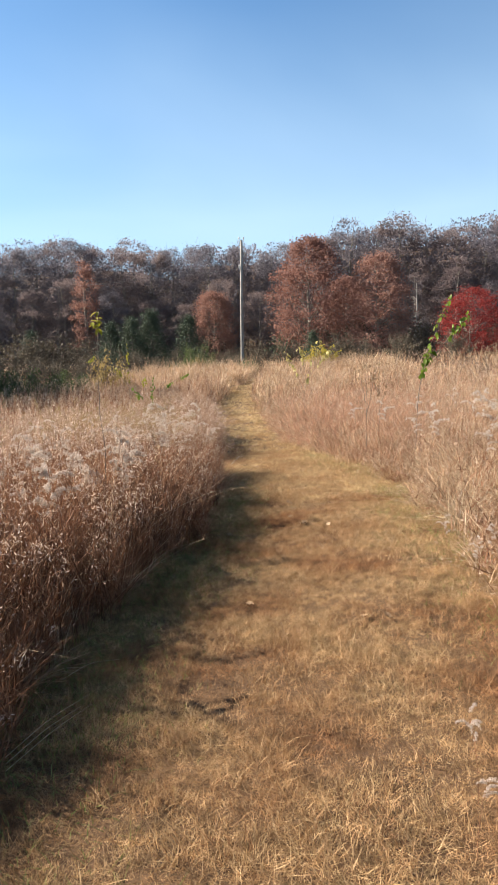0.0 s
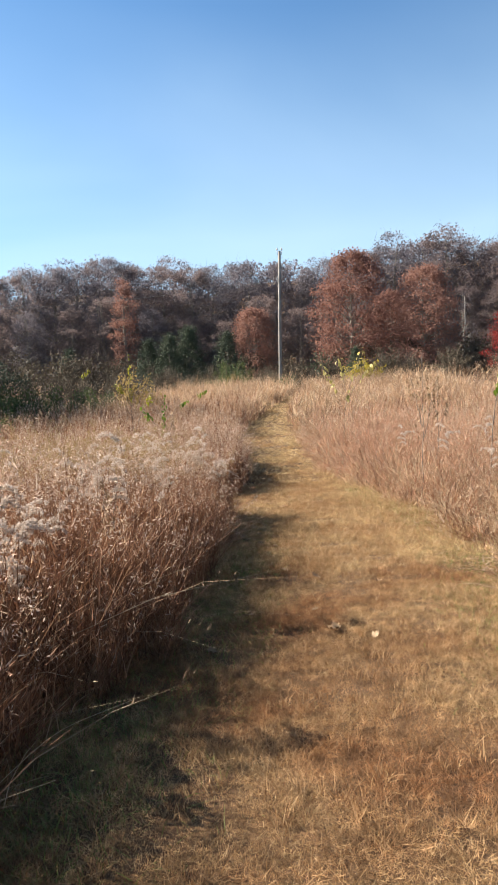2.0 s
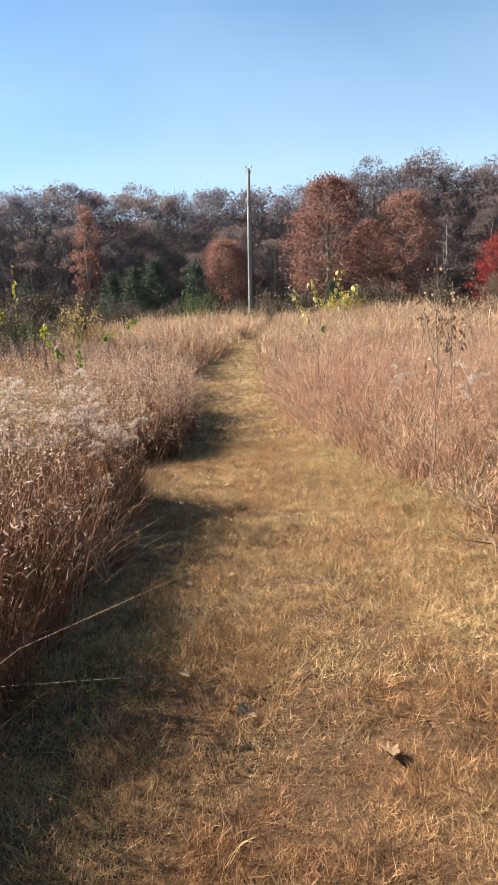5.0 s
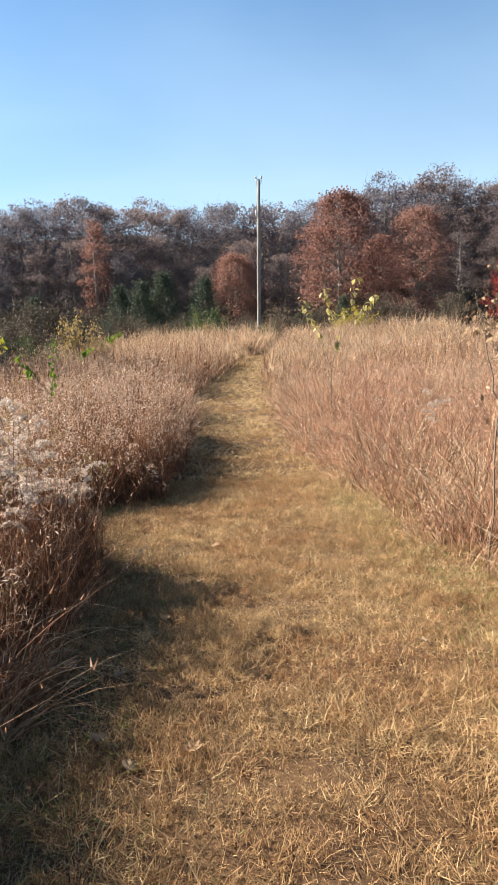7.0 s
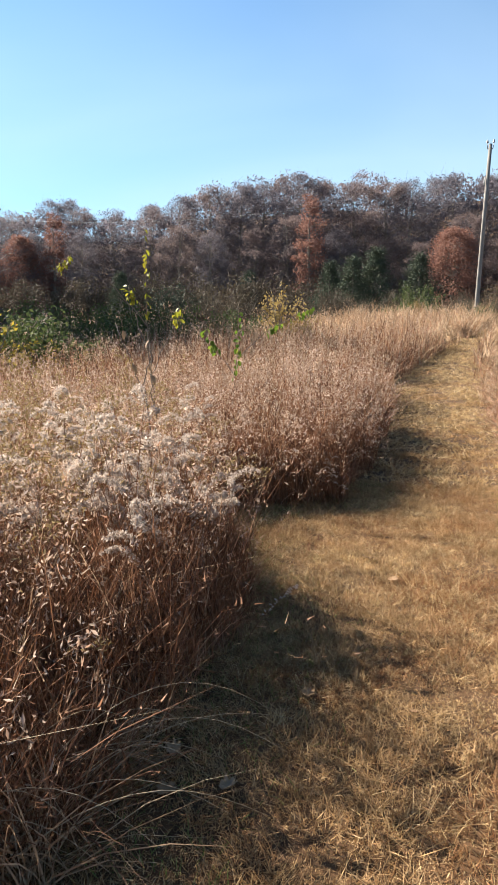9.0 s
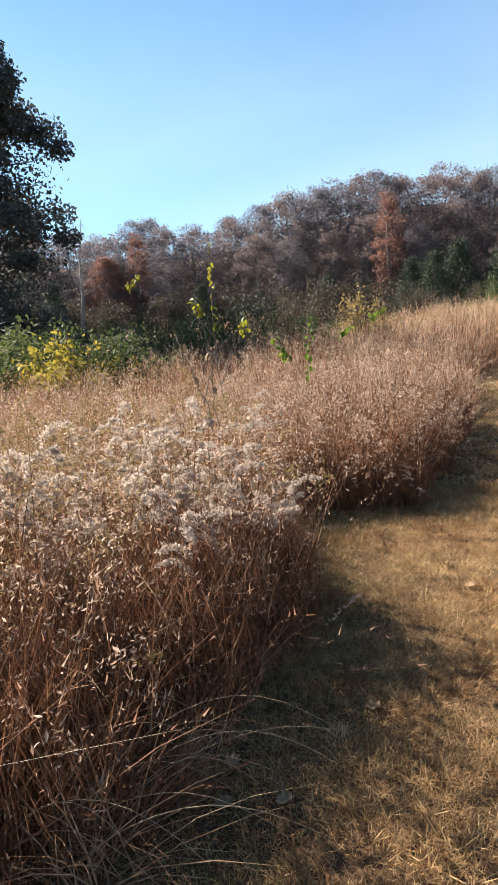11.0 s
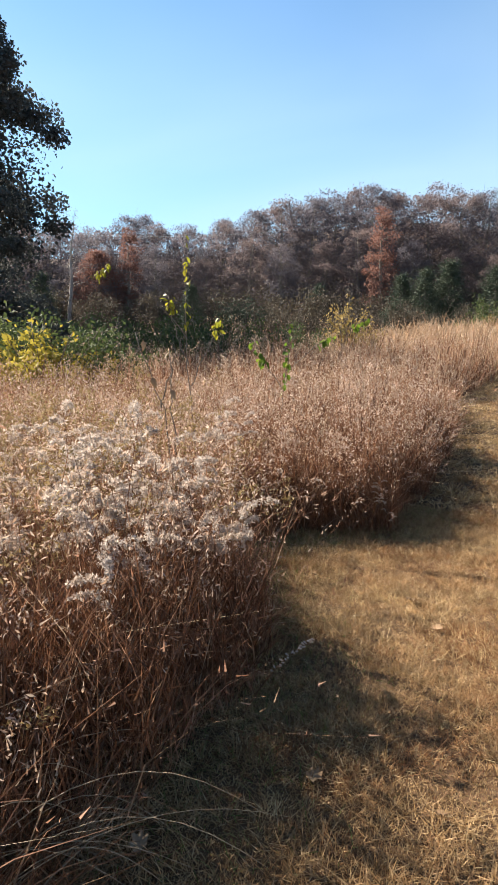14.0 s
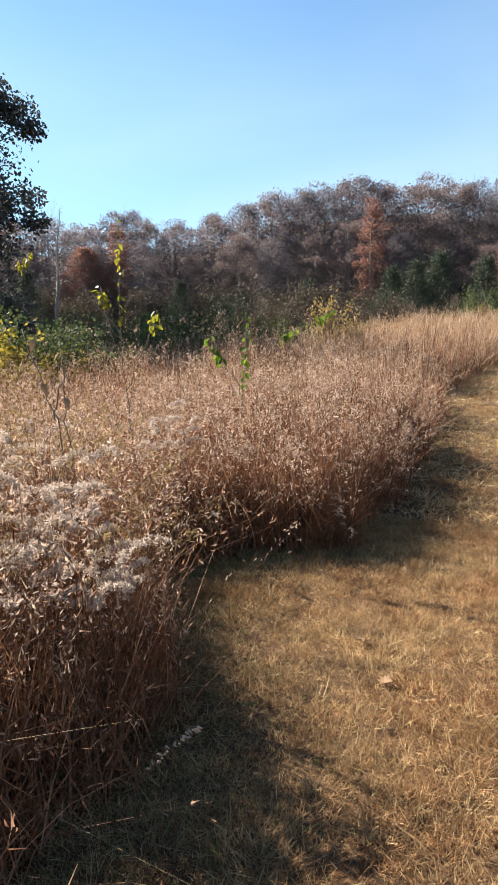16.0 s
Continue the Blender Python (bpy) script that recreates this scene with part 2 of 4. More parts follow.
def mesh_np(name, verts, faces, materials, index=None, smooth=False):
    """A mesh from arrays of vertices and triangles."""
    me = bpy.data.meshes.new(name)
    verts = np.asarray(verts, np.float32)
    faces = np.asarray(faces, np.int32)
    me.vertices.add(len(verts))
    me.vertices.foreach_set("co", verts.ravel())
    me.loops.add(faces.size)
    me.loops.foreach_set("vertex_index", faces.ravel())
    me.polygons.add(len(faces))
    me.polygons.foreach_set("loop_start", np.arange(0, faces.size, faces.shape[1], dtype=np.int32))
    for mat in materials:
        me.materials.append(mat)
    if index is not None:
        me.polygons.foreach_set("material_index", np.asarray(index, np.int32))
    if smooth:
        me.polygons.foreach_set("use_smooth", np.ones(len(faces), bool))
    me.update(calc_edges=True)
    return me


def join(pieces):
    """Stacks (verts, faces) pairs."""
    vs, fs, o = [], [], 0
    for v, f in pieces:
        vs.append(v)
        fs.append(f + o)
        o += len(v)
    return np.concatenate(vs), np.concatenate(fs)


def blades(base, direction, length, width, droop, seg=3, rng=RNG):
    """Ribbons that grow from base along direction, taper to a point and bend: droop is an array of vectors added at the tip."""
    n = len(base)
    side = np.cross(direction, rng.normal(size=(n, 3)))
    side /= np.linalg.norm(side, axis=1, keepdims=True) + 1e-9
    s = np.linspace(0, 1, seg + 1)
    verts = np.zeros((n, 2 * seg + 1, 3))
    for k in range(seg + 1):
        p = base + direction * (length * s[k])[:, None] + droop * s[k] ** 2
        if k == seg:
            verts[:, 2 * seg] = p
        else:
            w = side * (width * (1 - 0.75 * s[k]) * 0.5)[:, None]
            verts[:, 2 * k] = p - w
            verts[:, 2 * k + 1] = p + w
    f = []
    for k in range(seg - 1):
        a = 2 * k
        f += [(a, a + 1, a + 3), (a, a + 3, a + 2)]
    a = 2 * (seg - 1)
    f.append((a, a + 1, 2 * seg))
    f = np.array(f)
    faces = (f[None] + (np.arange(n) * (2 * seg + 1))[:, None, None]).reshape(-1, 3)
    return verts.reshape(-1, 3), faces


def unit(v):
    return v / (np.linalg.norm(v, axis=1, keepdims=True) + 1e-9)


def flakes(points, size, rng=RNG, aspect=0.6):
    """Small leaf-shaped diamonds at points, turned at random."""
    n = len(points)
    a = unit(rng.normal(size=(n, 3)))
    b = unit(np.cross(a, rng.normal(size=(n, 3))))
    c = np.cross(a, b)
    sz = np.asarray(size).reshape(-1, 1) * np.ones((n, 1))
    v = np.stack([points - a * sz, points + b * sz * aspect + c * sz * 0.15, points + a * sz, points - b * sz * aspect + c * sz * 0.15], 1)
    f = np.array([(0, 1, 2), (0, 2, 3)])
    faces = (f[None] + (np.arange(n) * 4)[:, None, None]).reshape(-1, 3)
    return v.reshape(-1, 3), faces


def tube(points, radii, sides=6):
    """A tapered tube of triangles along points."""
    p = np.asarray(points, float)
    r = np.asarray(radii, float)
    d = np.gradient(p, axis=0)
    d = unit(d)
    ref = np.array([0.31, 0.87, 0.12]) if abs(d[0][2]) > 0.7 else np.array([0.05, 0.02, 1.0])
    u = unit(np.cross(d, ref[None]))
    w = np.cross(d, u)
    a = np.linspace(0, 2 * math.pi, sides, endpoint=False)
    ring = p[:, None] + r[:, None, None] * (np.cos(a)[None, :, None] * u[:, None] + np.sin(a)[None, :, None] * w[:, None])
    v = ring.reshape(-1, 3)
    f = []
    for k in range(len(p) - 1):
        for i in range(sides):
            j = (i + 1) % sides
            q = k * sides
            f += [(q + i, q + j, q + sides + j), (q + i, q + sides + j, q + sides + i)]
    top = (len(p) - 1) * sides
    for i in range(1, sides - 1):
        f.append((top, top + i, top + i + 1))
    return v, np.array(f)


def part(name, verts, faces, material, parent, label="", smooth=False):
    ob = new(name, mesh_np(name, verts, faces, [material], smooth=smooth))
    ob.parent = parent
    return tagged(ob, label) if label else ob


def empty_thing(name, label, category, group=""):
    return tagged(new(name), label, category, group)


# ---- the lie of the land ----
_ys = np.linspace(-60, 260, 1281)
_zs = np.interp(_ys, [-60, -20, 0, 6, 12, 17, 21, 27, 33, 40, 50, 60, 120, 260],
                [0.6, 0.25, 0.04, -0.05, -0.15, -0.13, 0.06, 0.5, 1.02, 1.7, 2.45, 2.6, 2.9, 5.0])
_ker = np.hanning(13)
_zs[12:-12] = np.convolve(_zs, _ker / _ker.sum(), "same")[12:-12]

# the height of the wooded ridge: bearings from the start of the walk, and degrees above the horizon
SKY_B = [-60, -48, -41, -34, -28, -20.5, -16.7, -14, -9.2, -7.6, -5.4, -3.2, 1.4, 2.2, 4.8, 12, 16, 20.5, 40]
SKY_E = [8.3, 8.0, 8.3, 9.0, 8.9, 10.8, 11.6, 11.9, 11.8, 10.9, 11.5, 12.3, 12.2, 11.4, 12.7, 13.0, 12.9, 12.7, 11.5]


def rise(x, y):
    """Height of the ground."""
    x, y = np.asarray(x, float), np.asarray(y, float)
    across = np.where(x > 0, 1.1 * np.tanh(x * 0.075 / 1.1), 0.55 * np.tanh(x * 0.048 / 0.55))
    r = np.hypot(x, y)
    far = np.clip((r - 125) / 40, 0, 1)
    crest = 165 * np.tan(np.radians(np.interp(np.degrees(np.arctan2(x, y)), SKY_B, SKY_E) - 1.9)) - 3.0
    hill = crest * far * far * (3 - 2 * far) * np.clip((y + 40) / 80, 0, 1)
    return np.interp(y, _ys, _zs) + hill + across + 0.018 * np.sin(x * 2.1 + y * 0.7) * np.sin(y * 1.3 - x) + 0.05 * np.sin(x * 0.31 + 1) * np.sin(y * 0.23)


EDGE_LEFT = [(-8, -1.1), (0, -1.1), (3.5, -1.05), (5.0, -0.85), (5.6, -0.74), (6.2, -0.62), (7, -0.45), (8.4, -0.48), (9.7, -0.42), (10.3, -0.55), (11, -0.52), (11.7, -0.46), (12.15, -0.55),
             (12.5, -0.95), (12.9, -1.25), (13.4, -1.5), (14.0, -1.6), (14.35, -1.35), (14.6, -0.85), (14.9, -0.66), (16.4, -0.68), (17.5, -0.76), (21, -1.1), (24.6, -1.65), (26.4, -1.6), (29, -1.4), (32, -1.1),
             (36, -0.6), (40.5, 0.1), (43, 0.6), (60, 0.6)]
EDGE_RIGHT = [(-8, 1.7), (4, 1.55), (5, 1.7), (6.5, 1.8), (9, 1.95), (11, 1.95), (12.3, 1.85), (13.4, 1.6), (15.4, 1.3), (16.2, 1.15), (17.7, 0.9), (22, 0.55), (26, 0.3), (32, 0.15), (36, 0.2),
              (40.5, 0.4), (43, 0.6), (60, 0.6)]


def edge_left(y):
    return np.interp(y, [e[0] for e in EDGE_LEFT], [e[1] for e in EDGE_LEFT]) + 0.05 * np.sin(np.asarray(y) * 3.1) + 0.04 * np.sin(np.asarray(y) * 7.7)


def edge_right(y):
    return np.interp(y, [e[0] for e in EDGE_RIGHT], [e[1] for e in EDGE_RIGHT]) + 0.08 * np.sin(np.asarray(y) * 2.3 + 1)


def on_ground(x, y, dz=0.0):
    return np.stack([x, y, rise(x, y) + dz], 1)


gx = np.unique(np.concatenate([np.linspace(-400, -20, 60), np.linspace(-20, -4, 33), np.linspace(-4, 5, 61), np.linspace(5, 20, 31), np.linspace(20, 400, 50)]))
gy = np.unique(np.concatenate([np.linspace(-300, -8, 20), np.linspace(-8, 20, 113), np.linspace(20, 50, 61), np.linspace(50, 600, 70)]))
GX, GY = np.meshgrid(gx, gy)
GZ = rise(GX.ravel(), GY.ravel())
nx = len(gx)
ii = (np.arange(len(gy) - 1)[:, None] * nx + np.arange(nx - 1)[None]).ravel()
gf = np.concatenate([np.stack([ii, ii + 1, ii + nx + 1], 1), np.stack([ii, ii + nx + 1, ii + nx], 1)])
ground = new("ground", mesh_np("ground", np.stack([GX.ravel(), GY.ravel(), GZ], 1), gf, [M_GROUND], smooth=True))
tagged(ground, "gently rolling meadow ground of brown thatch and soil", "ground", kind="structure")


# ---- meadow and path grass ----
def scatter(n, x0, x1, y0, y1, rng=RNG):
    return rng.uniform(x0, x1, n), rng.uniform(y0, y1, n)


def value_noise(x, y, s, seed=0.0):
    """Cheap smooth noise, about -1 to 1."""
    x, y = np.asarray(x) * s + seed, np.asarray(y) * s - seed * 1.7
    return (np.sin(x * 1.7 + 1.3 * np.sin(y * 1.1)) + np.sin(y * 2.3 + 1.1 * np.sin(x * 0.9 + 2)) + np.sin((x + y) * 1.13 + 0.5)) / 3


def mown(n, y0, y1, length, width, name, label, spread=0.024, per=16, material=M_MOWN):
    """Mown grass in small tufts with thatch between them."""
    tx, ty = scatter(n // per, -1.5 if y1 < 9 else -2.3, 2.3, y0, y1)
    own = RNG.integers(0, len(tx), n)
    size = (0.45 + RNG.uniform(0, 1, len(tx)) ** 1.6 * 1.15)[own]
    ox, oy = RNG.normal(0, spread, n) * size, RNG.normal(0, spread, n) * size
    loose = RNG.uniform(size=n) < 0.3
    ox, oy = np.where(loose, RNG.uniform(-0.15, 0.15, n), ox), np.where(loose, RNG.uniform(-0.15, 0.15, n), oy)
    x, y = tx[own] + ox, ty[own] + oy
    keep = (x > edge_left(y) - 0.35) & (x < edge_right(y) + 0.35) & (y > y0 - 0.1) & (y < y1 + 0.1)
    x, y, ox, oy, size, loose = x[keep], y[keep], ox[keep], oy[keep], size[keep], loose[keep]
    k = len(x)
    rise_up = 0.7 + 0.3 * value_noise(x, y, 3.1) + 0.25 * value_noise(x, y, 8.0, 4)
    ang = np.where(loose, RNG.uniform(0, 2 * math.pi, k), np.arctan2(oy, ox) + RNG.normal(0, 0.7, k))
    tilt = np.where(loose, RNG.uniform(0.9, 1.45, k), np.clip(RNG.normal(0.72, 0.36, k), 0.05, 1.4))
    d = np.stack([np.cos(ang) * np.sin(tilt), np.sin(ang) * np.sin(tilt), np.cos(tilt)], 1)
    ln = length * RNG.uniform(0.5, 1.3, k) * np.where(loose, 1.0, size) * np.clip(rise_up, 0.35, 1.3)
    droop = np.stack([RNG.normal(0, 0.25, k) * ln, RNG.normal(0, 0.25, k) * ln, -RNG.uniform(0, 0.35, k) * ln], 1)
    v, f = blades(on_ground(x, y, -0.004), d, ln, width * RNG.uniform(0.6, 1.4, k), droop, 1)
    tip = np.arange(len(v)) % 3 == 2
    v[tip, 2] = np.maximum(v[tip, 2], rise(v[tip, 0], v[tip, 1]) + 0.004)
    return tagged(new(name, mesh_np(name, v, f, [material])), label, "grass", kind="stuff")


mown(820000, 0.9, 8.0, 0.078, 0.0023, "mown_path_grass", "short mown straw-coloured grass of the footpath")
mown(420000, 8.0, 16.0, 0.086, 0.0036, "mown_path_grass", "short mown straw-coloured grass of the footpath", 0.03)
mown(260000, 8.5, 16.0, 0.088, 0.0038, "mown_path_grass", "short mown pale straw grass of the footpath", 0.03, material=M_MOWN_PALE)
mown(150000, 16.0, 43.0, 0.13, 0.014, "mown_path_grass", "pale mown grass of the footpath climbing the rise", 0.07, material=M_MOWN_PALE)
mown(30000, -7.0, 0.9, 0.07, 0.006, "mown_path_grass", "short mown straw-coloured grass of the footpath")


def path_tufts(n, per):
    """Taller brown tufts that the mower left standing."""
    cx, cy = RNG.uniform(-0.6, 2.0, n), RNG.uniform(1.5, 20, n)
    ok = (cx > edge_left(cy)) & (cx < edge_right(cy))
    cx, cy = np.repeat(cx[ok], per), np.repeat(cy[ok], per)
    k = len(cx)
    size = np.repeat(RNG.uniform(0.5, 1.1, k // per), per)
    x, y = cx + RNG.normal(0, 0.045, k) * size, cy + RNG.normal(0, 0.045, k) * size
    a, t = RNG.uniform(0, 2 * math.pi, k), np.abs(RNG.normal(0, 0.5, k))
    d = np.stack([np.cos(a) * np.sin(t), np.sin(a) * np.sin(t), np.cos(t)], 1)
    ln = RNG.uniform(0.06, 0.15, k) * size
    dr = np.stack([np.cos(a), np.sin(a), 0 * a - 0.8], 1) * (0.3 * ln)[:, None]
    v, f = blades(on_ground(x, y, -0.005), d, ln, np.full(k, 0.0034), dr, 2)
    tagged(new("path_tufts", mesh_np("path_tufts", v, f, [M_TUFT])), "brown tufts of taller grass on the mown path", "grass", kind="stuff")


path_tufts(760, 40)


def green_fringe(n):
    x, y = scatter(n, -2.0, 2.6, 0.5, 16)
    dl, dr = x - edge_left(y), edge_right(y) - x
    p = np.exp(-((dl - 0.2) / 0.33) ** 2) * (0.55 + 0.5 * value_noise(x, y, 1.3, 7)) * np.where(y < 9, 1.0, 0.45) + 0.35 * np.exp(-((dr - 0.1) / 0.3) ** 2) * (0.5 + 0.5 * value_noise(x, y, 1.0, 3))
    keep = RNG.uniform(size=n) < p
    x, y = x[keep], y[keep]
    k = len(x)
    ang = RNG.uniform(0, 2 * math.pi, k)
    tilt = RNG.uniform(0.1, 1.1, k)
    d = np.stack([np.cos(ang) * np.sin(tilt), np.sin(ang) * np.sin(tilt), np.cos(tilt)], 1)
    ln = RNG.uniform(0.05, 0.12, k)
    dr = np.stack([RNG.normal(0, 0.3, k) * ln, RNG.normal(0, 0.3, k) * ln, -0.3 * ln], 1)
    v, f = blades(on_ground(x, y, -0.004), d, ln, RNG.uniform(0.002, 0.004, k), dr, 2)
    tagged(new("green_grass_fringe", mesh_np("green_grass_fringe", v, f, [M_GREEN])), "short dull green grass along the path edges", "grass", kind="stuff")


green_fringe(300000)


def outside(x, y, margin=0.0):
    """Metres by which a place lies beyond the path's edges (negative on the path)."""
    return np.maximum(edge_left(y) - x, x - edge_right(y)) - margin


def stand_height(x, y):
    """How tall the meadow stands at a place."""
    left = x < 0.5
    tall = 1.12 + 0.08 * np.clip((9.0 - y) / 3, 0, 1) + 0.1 * np.clip((y - 16) / 6, 0, 1)
    tall = tall * np.interp(y, [9.6, 10.8, 12.4, 13.2], [1.0, 0.92, 0.92, 1.0])
    h = np.where(left, tall * 1.0 + 0.16 * value_noise(x, y, 0.55, 5) + 0.16 * value_noise(x, y, 1.7, 1) + 0.12 * value_noise(x, y, 4.3, 7),
                 1.02 + 0.2 * value_noise(x, y, 0.4, 9) + 0.17 * value_noise(x, y, 1.5, 2))
    h = np.where(left, h * np.interp(y, [1.6, 3.6], [0.35, 1.0]), h)
    out = outside(x, y)
    ramp = np.where(left, np.clip(np.interp(y, [7.5, 8.8, 12.0, 12.6, 14.7, 15.2], [0.48, 0.62, 0.62, 0.3, 0.3, 0.5]) + out / 0.55, 0.25, 1), np.clip(0.26 + out / np.interp(y, [8, 15], [1.1, 0.7]), 0.12, 1))
    return h * ramp


def thin_out(x, y, full, power=1.6):
    """Fewer and fewer plants further from the walk."""
    d = np.hypot(np.maximum(0, np.abs(x - 0.5) - 3.2), np.maximum(0, y - 18))
    return RNG.uniform(size=len(x)) < full / (1 + (d / 6) ** power)


def tall_grass(name, label, material, n, x0, x1, y0, y1, chance, width=0.004, scale=1.0, lean=0.22, feather=4, fluff=None, thin=True, bow=0.38, tuft=0.15, margin=0.0):
    m = n // 28
    cx, cy = scatter(m, x0, x1, y0, y1)
    own = RNG.integers(0, m, n)
    x, y = cx[own] + RNG.normal(0, tuft, n), cy[own] + RNG.normal(0, tuft, n)
    flop = (0.4 * RNG.uniform(0, 1, m) ** 2)[own]
    turn, size = RNG.uniform(0, 2 * math.pi, m)[own], RNG.uniform(0.5, 1.22, m)[own]
    o = outside(x, y)
    far = np.hypot(x, np.maximum(0, y - 9))
    keep = (o > margin) & (RNG.uniform(size=n) < chance(x, y))
    if thin:
        keep &= thin_out(x, y, 1.0)
    x, y, far, turn, size, flop = x[keep], y[keep], far[keep], turn[keep], size[keep], flop[keep]
    k = len(x)
    h = stand_height(x, y) * scale * size * (0.5 + 0.7 * RNG.uniform(size=k) ** 0.8)
    ang = turn + RNG.normal(0, 0.8, k)
    t = np.minimum(np.abs(RNG.normal(0, lean, k)) + flop * min(1.0, lean / 0.4), 0.6 + 0.6 * lean)
    d = np.stack([np.cos(ang) * np.sin(t), np.sin(ang) * np.sin(t), np.cos(t)], 1)
    bend = np.abs(RNG.normal(0, bow, k)) * h
    droop = np.stack([np.cos(ang) * bend, np.sin(ang) * bend, -bend * 0.55], 1)
    w = width * RNG.uniform(0.6, 1.5, k) * (1 + far / 5)
    v, f = blades(on_ground(x, y, -0.01), d, h, w, droop, 3 if far.min() < 7 else 2)
    pick = np.repeat(np.flatnonzero(RNG.uniform(size=k) < 0.5), feather)
    s = RNG.uniform(0.62, 1.0, len(pick))
    at = on_ground(x, y)[pick] + d[pick] * (h[pick] * s)[:, None] + droop[pick] * (s ** 2)[:, None] + RNG.normal(0, 0.012, (len(pick), 3))
    fd = unit(d[pick] + RNG.normal(0, 0.7, (len(pick), 3)))
    v2, f2 = blades(at, fd, RNG.uniform(0.02, 0.055, len(pick)), 0.0055 * (1 + far[pick] / 5), np.zeros((len(pick), 3)), 1)
    idx = np.concatenate([np.zeros(len(f), int), np.ones(len(f2), int)])
    return tagged(new(name, mesh_np(name, np.concatenate([v, v2]), np.concatenate([f, f2 + len(v)]), [material, fluff or material], idx)), label, "grass", kind="stuff")


def red_patch(x, y):
    return np.clip(0.5 * np.exp(-((x - 2.8) / 2.2) ** 2 - ((y - 19) / 5.5) ** 2) * 3.2 + 0.14 + 0.25 * value_noise(x, y, 0.4, 6), 0, 1)


tall_grass("tall_dry_grass", "tall tan dry meadow grass beside the path", M_TAN, 45000, -9, 0.2, 0.2, 24, lambda x, y: 0.2 + 0.3 * value_noise(x, y, 0.6, 8))
tall_grass("tall_dry_grass", "tall tan and pale dry meadow grass beside the path", M_TAN, 110000, 0.0, 14, 1.0, 24, lambda x, y: 1 - 0.9 * red_patch(x, y), lean=0.46, fluff=M_FLUFF_TAN)
tall_grass("russet_grass", "feathery russet bluestem grass in drifts", M_RED, 110000, -1.5, 14, 2.0, 34, red_patch, 0.0035, 1.05, 0.32)
tall_grass("russet_grass", "feathery russet bluestem grass in drifts", M_RED, 80000, -12, 0.0, 6.0, 36, lambda x, y: 0.35 + 0.4 * value_noise(x, y, 0.3, 3), 0.0035, 1.0, 0.2)
tall_grass("tall_dry_grass", "pale dry meadow grass on the rise", M_TAN, 95000, -26, 24, 18, 60, lambda x, y: np.where(x < edge_left(y), 0.4, 0.8), 0.005, 1.0, 0.36, 4, M_FLUFF_TAN, True, 0.38, 0.3)
tall_grass("tall_dry_grass", "pale dry meadow grass on the rise", M_TAN, 26000, -8, 9, 29, 52, lambda x, y: 1 + 0 * x, 0.006, 1.0, 0.36, 2, M_FLUFF_TAN, False, 0.38, 0.3)

tall_grass("dead_weed_stems", "upright thin dead brown weed stems beside the path", M_WEED, 110000, -12, 0.2, 0.8, 34, lambda x, y: np.where(x > -5, 0.9, 0.6), 0.0040, 1.0, 0.13, 5, M_FLUFF_TAN, True, 0.09)
tall_grass("bleached_grass", "bleached curving dry grass blades tangled through the meadow", M_STALK, 26000, -7, 0.2, 1.0, 26, lambda x, y: 0.6 + 0.5 * value_noise(x, y, 0.9, 12), 0.0036, 0.92, 0.45, 1, None, True, 0.5, 0.15, 0.6)
tall_grass("bleached_grass", "bleached curving dry grass blades tangled through the meadow", M_STALK, 44000, 0.8, 9, 2.0, 26, lambda x, y: 0.6 + 0.5 * value_noise(x, y, 0.9, 12), 0.0036, 0.9, 0.55, 1, None, True, 0.5, 0.15, 0.3)

tall_grass("tall_dry_grass", "tall tan dry meadow grass beside the path", M_TAN, 14000, -8, 0.0, -7, 1.0, lambda x, y: 1 + 0 * x, 0.006, 1.0, 0.3, 2, M_FLUFF_TAN)
tall_grass("tall_dry_grass", "tall tan dry meadow grass beside the path", M_TAN, 12000, 1.0, 9, -7, 1.5, lambda x, y: 1 + 0 * x, 0.006, 1.0, 0.3, 2, M_FLUFF_TAN)


def undergrowth(n, x0, x1, y0, y1, width=(0.004, 0.010), margin=0.03, top=0.6):
    """Matted dead leaves and stems low down among the weeds."""
    x, y = scatter(n, x0, x1, y0, y1)
    o = outside(x, y)
    keep = (o > margin) & thin_out(x, y, 1.0)
    x, y, o = x[keep], y[keep], o[keep]
    k = len(x)
    z = RNG.uniform(0, top, k) ** 1.3 * stand_height(x, y)
    ang = RNG.uniform(0, 2 * math.pi, k)
    d = unit(np.stack([np.cos(ang), np.sin(ang), RNG.uniform(0.4, 3.4, k)], 1))
    ln = RNG.uniform(0.12, 0.40, k)
    dr = np.stack([RNG.normal(0, 0.03, k), RNG.normal(0, 0.03, k), -RNG.uniform(0.0, 0.3, k) * ln], 1)
    v, f = blades(on_ground(x, y, 0) + np.stack([0 * z, 0 * z, z], 1), d, ln, RNG.uniform(*width, k), dr, 1)
    tagged(new("matted_undergrowth", mesh_np("matted_undergrowth", v, f, [M_WEED])), "matted dead brown leaves and stems under the weeds", "undergrowth", kind="stuff")


undergrowth(190000, -2.4, 0.3, 0.8, 20, (0.003, 0.007))
undergrowth(70000, -6, -2.6, 0.3, 22)
undergrowth(300000, -3.4, 0.0, 0.8, 20, (0.004, 0.0075), 0.3, 0.7)
undergrowth(26000, 1.5, 6, 3, 20)


